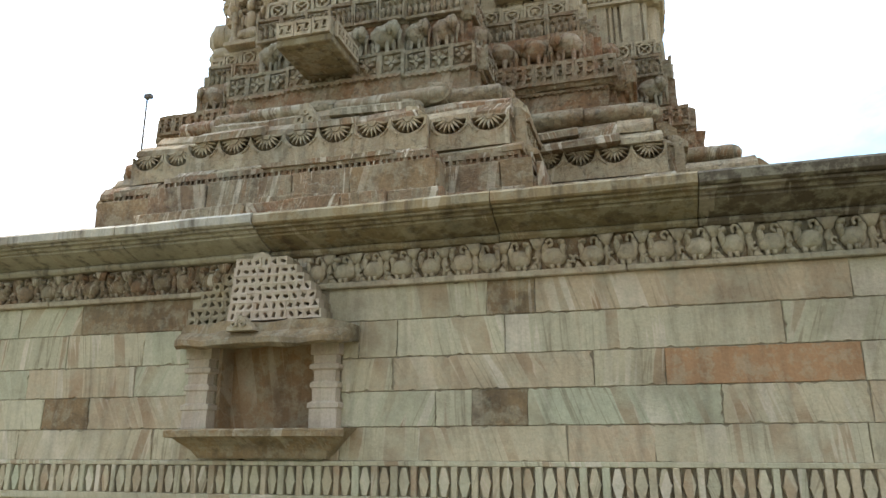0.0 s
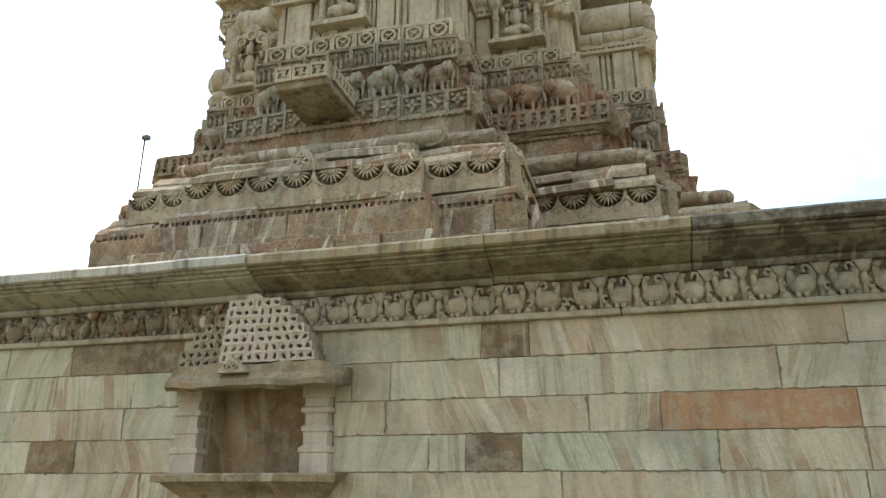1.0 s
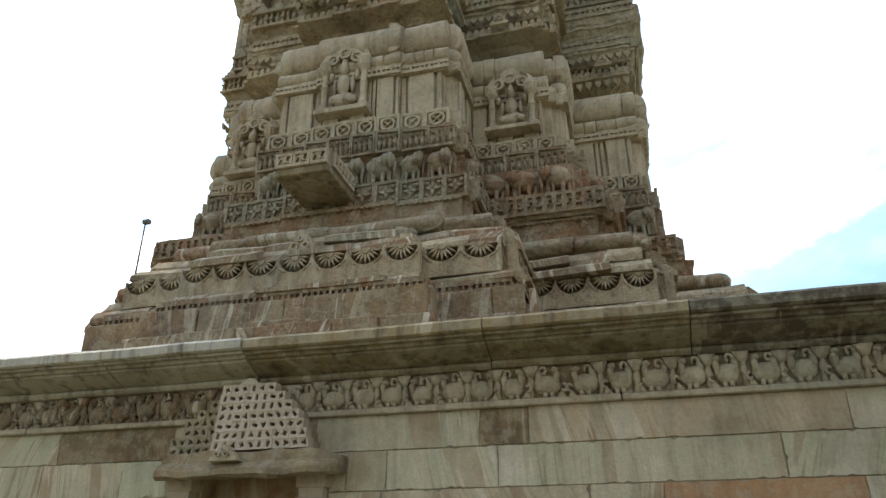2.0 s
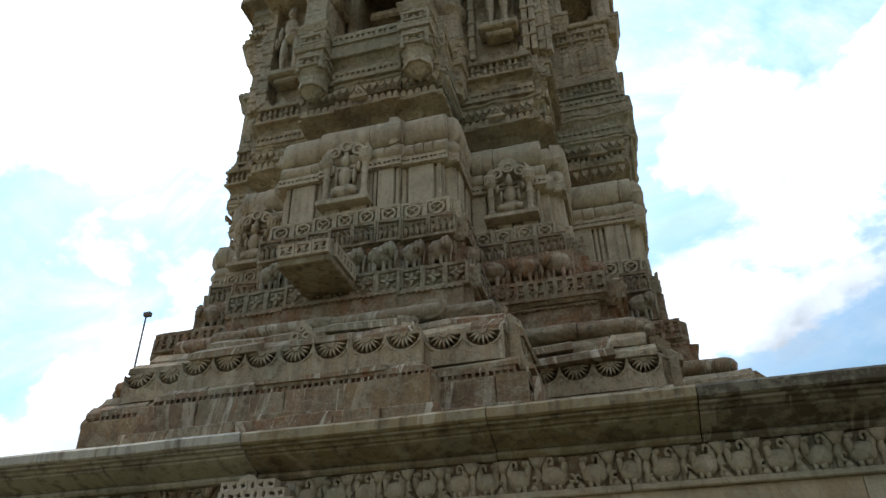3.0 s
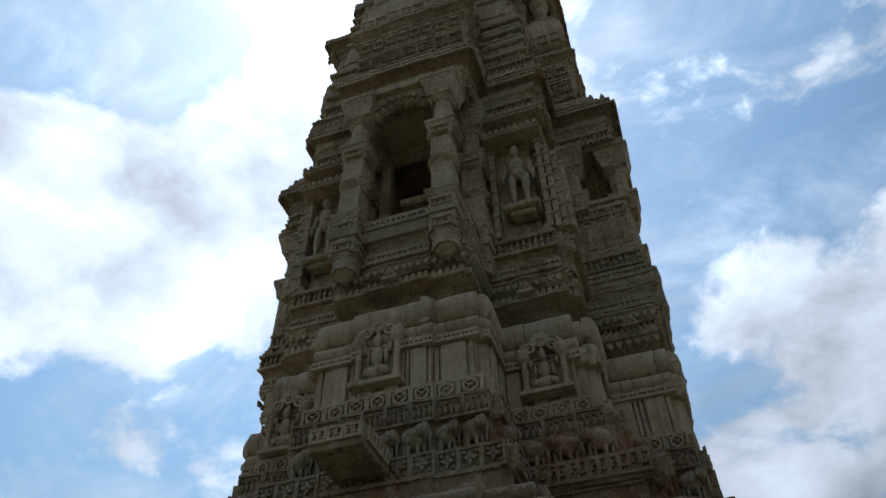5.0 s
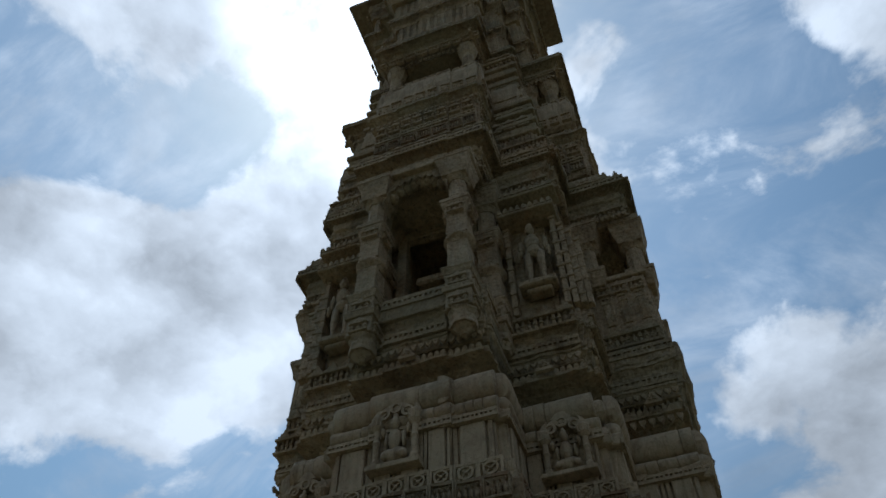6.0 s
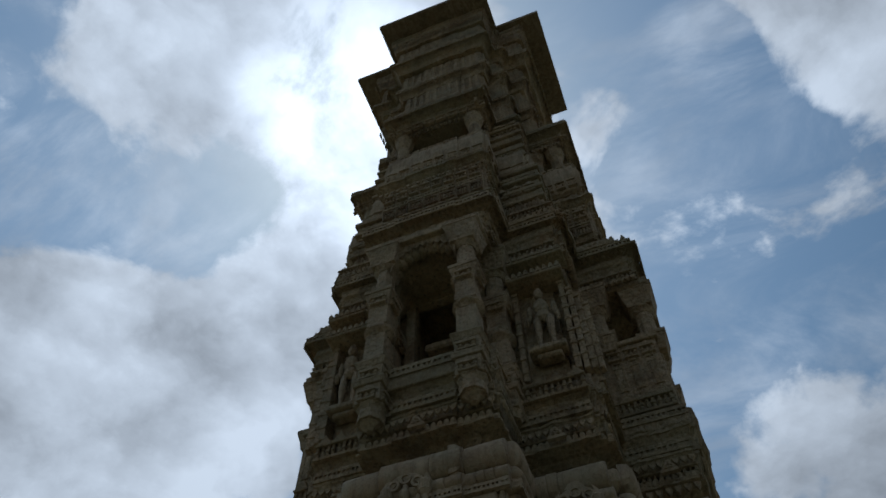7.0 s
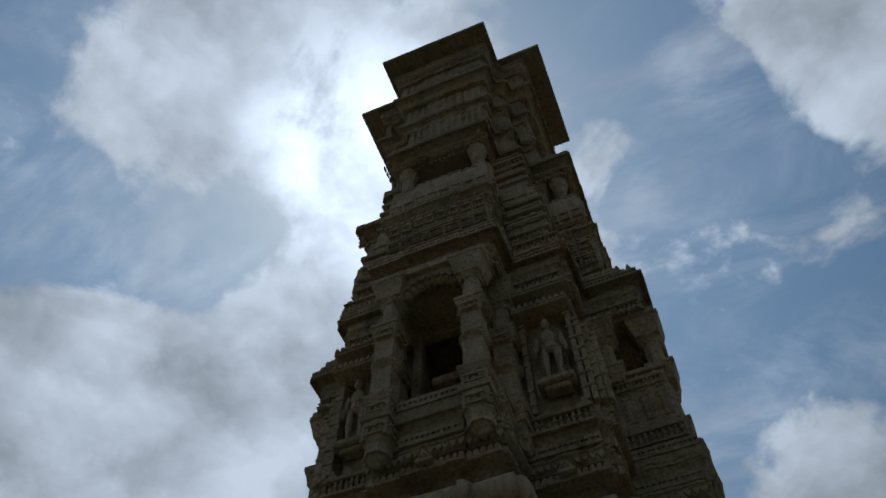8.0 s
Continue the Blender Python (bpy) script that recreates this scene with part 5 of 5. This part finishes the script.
# ---- niche in the plinth's wall ----
niche = thing("wall_niche", "empty stone niche with moulded posts, a hood and a pierced crest", "niche", at=(-2.10, WALL_Y, 0))
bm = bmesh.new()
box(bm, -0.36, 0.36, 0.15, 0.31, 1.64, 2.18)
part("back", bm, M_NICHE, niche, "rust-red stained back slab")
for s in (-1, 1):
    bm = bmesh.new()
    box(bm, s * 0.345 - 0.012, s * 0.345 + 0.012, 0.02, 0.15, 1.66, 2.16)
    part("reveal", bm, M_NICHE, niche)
    bm = bmesh.new()
    q2 = math.sqrt(2)
    turned(bm, 0, -0.045, [(r * q2, z) for r, z in ((0.086, 1.655), (0.086, 1.77), (0.097, 1.776), (0.097, 1.80), (0.072, 1.812), (0.074, 1.88), (0.087, 1.888), (0.087, 1.91), (0.066, 1.922), (0.068, 1.98), (0.092, 1.99), (0.092, 2.012), (0.070, 2.02), (0.072, 2.066), (0.088, 2.07), (0.088, 2.172))], 4)
    prism(bm, [(-0.05, 2.085), (0.05, 2.085), (0, 2.155)], -0.12, -0.142)
    p = part("post", bm, M_CREST, niche)
    p.location = (s * 0.405 - 0.03, -0.005, 0)
    p.scale = (0.96, 0.5, 1)
bm = bmesh.new()
HOOD = [(0.04, 2.135), (-0.16, 2.13), (-0.24, 2.105), (-0.27, 2.12), (-0.27, 2.15), (-0.22, 2.19), (-0.20, 2.20), (-0.19, 2.255), (0.04, 2.265)]
rings = []
for i in range(33):
    x = -0.55 + 1.1 * i / 32
    end = max(0.0, abs(x) - 0.43) / 0.12
    sq = 1 - 0.5 * end ** 2 + 0.05 * noise.noise((x * 9, 0, 3))
    rings.append([bm.verts.new((x, y * sq if y < 0 else y + 0.012 * noise.noise((x * 14, z * 9, 1)), z + 0.02 * end * (1 if y < -0.2 else 0.2) - 0.03 * end * (1 if z > 2.24 else 0) + 0.016 * noise.noise((x * 8, y * 9, z * 4)))) for y, z in HOOD])
for p, q in zip(rings, rings[1:]):
    for a in range(len(HOOD)):
        b = (a + 1) % len(HOOD)
        bm.faces.new((p[a], p[b], q[b], q[a]))
bm.faces.new(rings[0])
bm.faces.new(rings[-1][::-1])
hood = part("hood", bm, M_OCHRE, niche, "weathered ochre stone hood")
SILL = [(0.05, 1.505), (-0.06, 1.505), (-0.07, 1.52), (-0.08, 1.545), (-0.10, 1.57), (-0.14, 1.598), (-0.17, 1.615), (-0.20, 1.622), (-0.205, 1.655), (-0.19, 1.664), (0.05, 1.668)]
bm = bmesh.new()
rings = []
for x, sq in ((-1.0, 0.9), (-0.97, 1.0), (-0.5, 1.0), (0.0, 1.02), (0.5, 1.0), (0.97, 1.0), (1.0, 0.9)):
    rings.append([bm.verts.new((x * (0.55 if z > 1.62 else 0.40 + 0.10 * min(1, max(0, (z - 1.52) / 0.08))), y * sq if y < 0 else y, z + 0.005 * noise.noise((x * 5, y * 8, z)))) for y, z in SILL])
for p, q in zip(rings, rings[1:]):
    for a in range(len(SILL)):
        b = (a + 1) % len(SILL)
        bm.faces.new((p[a], p[b], q[b], q[a]))
bm.faces.new(rings[0])
bm.faces.new(rings[-1][::-1])
part("sill", bm, M_OCHRE, niche)
crest = new("pierced_crest")
crest.parent = niche
tagged(crest, "stepped crest of pale pierced stone")
for r, z0, z1 in ((0.52, 2.26, 2.37), (0.44, 2.37, 2.44), (0.36, 2.44, 2.52), (0.26, 2.52, 2.60), (0.14, 2.60, 2.655)):
    bm = bmesh.new()
    box(bm, -r, min(r, 0.36), -0.005, 0.06, z0, z1)
    part("backing", bm, M_JOINT, crest)
for i, r in enumerate((0.385, 0.37, 0.35, 0.315, 0.27, 0.22, 0.16)):
    bm = bmesh.new()
    box(bm, -0.155, r, -0.105, -0.005, 2.26 + 0.052 * i, 2.312 + 0.052 * i)
    part("backing", bm, M_JOINT, crest)


def cell(w, seed):
    """A square of pierced stone: a rim round an uneven lobed eye."""
    bm = bmesh.new()
    rnd = random.Random(seed)
    n = 16
    lob = rnd.choice((2, 3, 4))
    ph = rnd.uniform(0, 6)
    outer, inner, back = [], [], []
    for i in range(n):
        a = 2 * math.pi * i / n + math.pi / 4
        k = 1 / max(abs(math.cos(a)), abs(math.sin(a)))
        outer.append(bm.verts.new((w / 2 * k * math.cos(a), -0.09, w / 2 * k * math.sin(a))))
        r = w * (0.26 + 0.08 * math.cos(lob * a + ph))
        inner.append(bm.verts.new((r * math.cos(a), -0.085, r * math.sin(a))))
        back.append(bm.verts.new((r * math.cos(a), -0.02, r * math.sin(a))))
    for i in range(n):
        j = (i + 1) % n
        bm.faces.new((outer[i], outer[j], inner[j], inner[i]))
        bm.faces.new((inner[i], inner[j], back[j], back[i]))
    rim = [bm.verts.new((v.co.x, -0.02, v.co.z)) for v in outer]
    for i in range(n):
        j = (i + 1) % n
        bm.faces.new((outer[j], outer[i], rim[i], rim[j]))
    return bm


W = 0.052
# rear blocks take a darker stone for the shadow and dirt on them
cells = [motif("pierced_block", cell(W, i), (M_CREST, M_ROSETTE)[i // 7]) for i in range(14)]
rnd = random.Random(4)
# a low stepped slab on the wall and a second one standing proud of it
for y, rows in ((0.03, ((-0.54, 0.52), (-0.54, 0.52), (-0.46, 0.44), (-0.46, 0.42), (-0.38, 0.34), (-0.30, 0.26), (-0.20, 0.16))),
                (-0.09, ((-0.19, 0.395), (-0.185, 0.38), (-0.18, 0.36), (-0.175, 0.325), (-0.17, 0.28), (-0.165, 0.23), (-0.16, 0.17)))):
    for row, (xa, xb) in enumerate(rows):
        z = 2.262 + W * (row + 0.5)
        n = round((xb - xa) / W)
        for i in range(n):
            x = xa + (i + 0.5) * (xb - xa) / n
            if y > 0 and x > -0.12:
                continue
            share(cells[rnd.randrange(7) + (7 if y > 0 else 0)], Matrix.Translation((x, y - rnd.uniform(0, 0.006), z)) @ pose(0, 0, 0, 0, 90 * rnd.randrange(4) + rnd.uniform(-3, 3), 0) @ Matrix.Diagonal((1.03, 1, 1.03, 1)), crest)
bm = bmesh.new()
prism(bm, [(-0.06, 2.625), (0.06, 2.625), (0.045, 2.645), (0, 2.665), (-0.045, 2.645)], -0.02, -0.175)
part("tip", bm, M_CREST, crest)
share(crest_m, Matrix.Translation((-0.05, -0.25, 2.19)) @ Matrix.Diagonal((0.8, 1, 0.5, 1)), hood)

# ---- lamp post behind the tower ----
lamp = thing("lamp_post", "thin dark iron lamp post with a small box light", "lamp post", at=(-10.2, 12.2, 0))
bm = bmesh.new()
turned(bm, 0, 0, [(0.035, 0), (0.03, 4.0), (0.02, 8.95)], 10)
part("pole", bm, M_IRON, lamp)
bm = bmesh.new()
box(bm, -0.06, 0.12, -0.06, 0.06, 8.94, 9.05, 0.02)
part("lamp_head", bm, M_IRON, lamp)

for ob in STORE:
    bpy.data.objects.remove(ob)
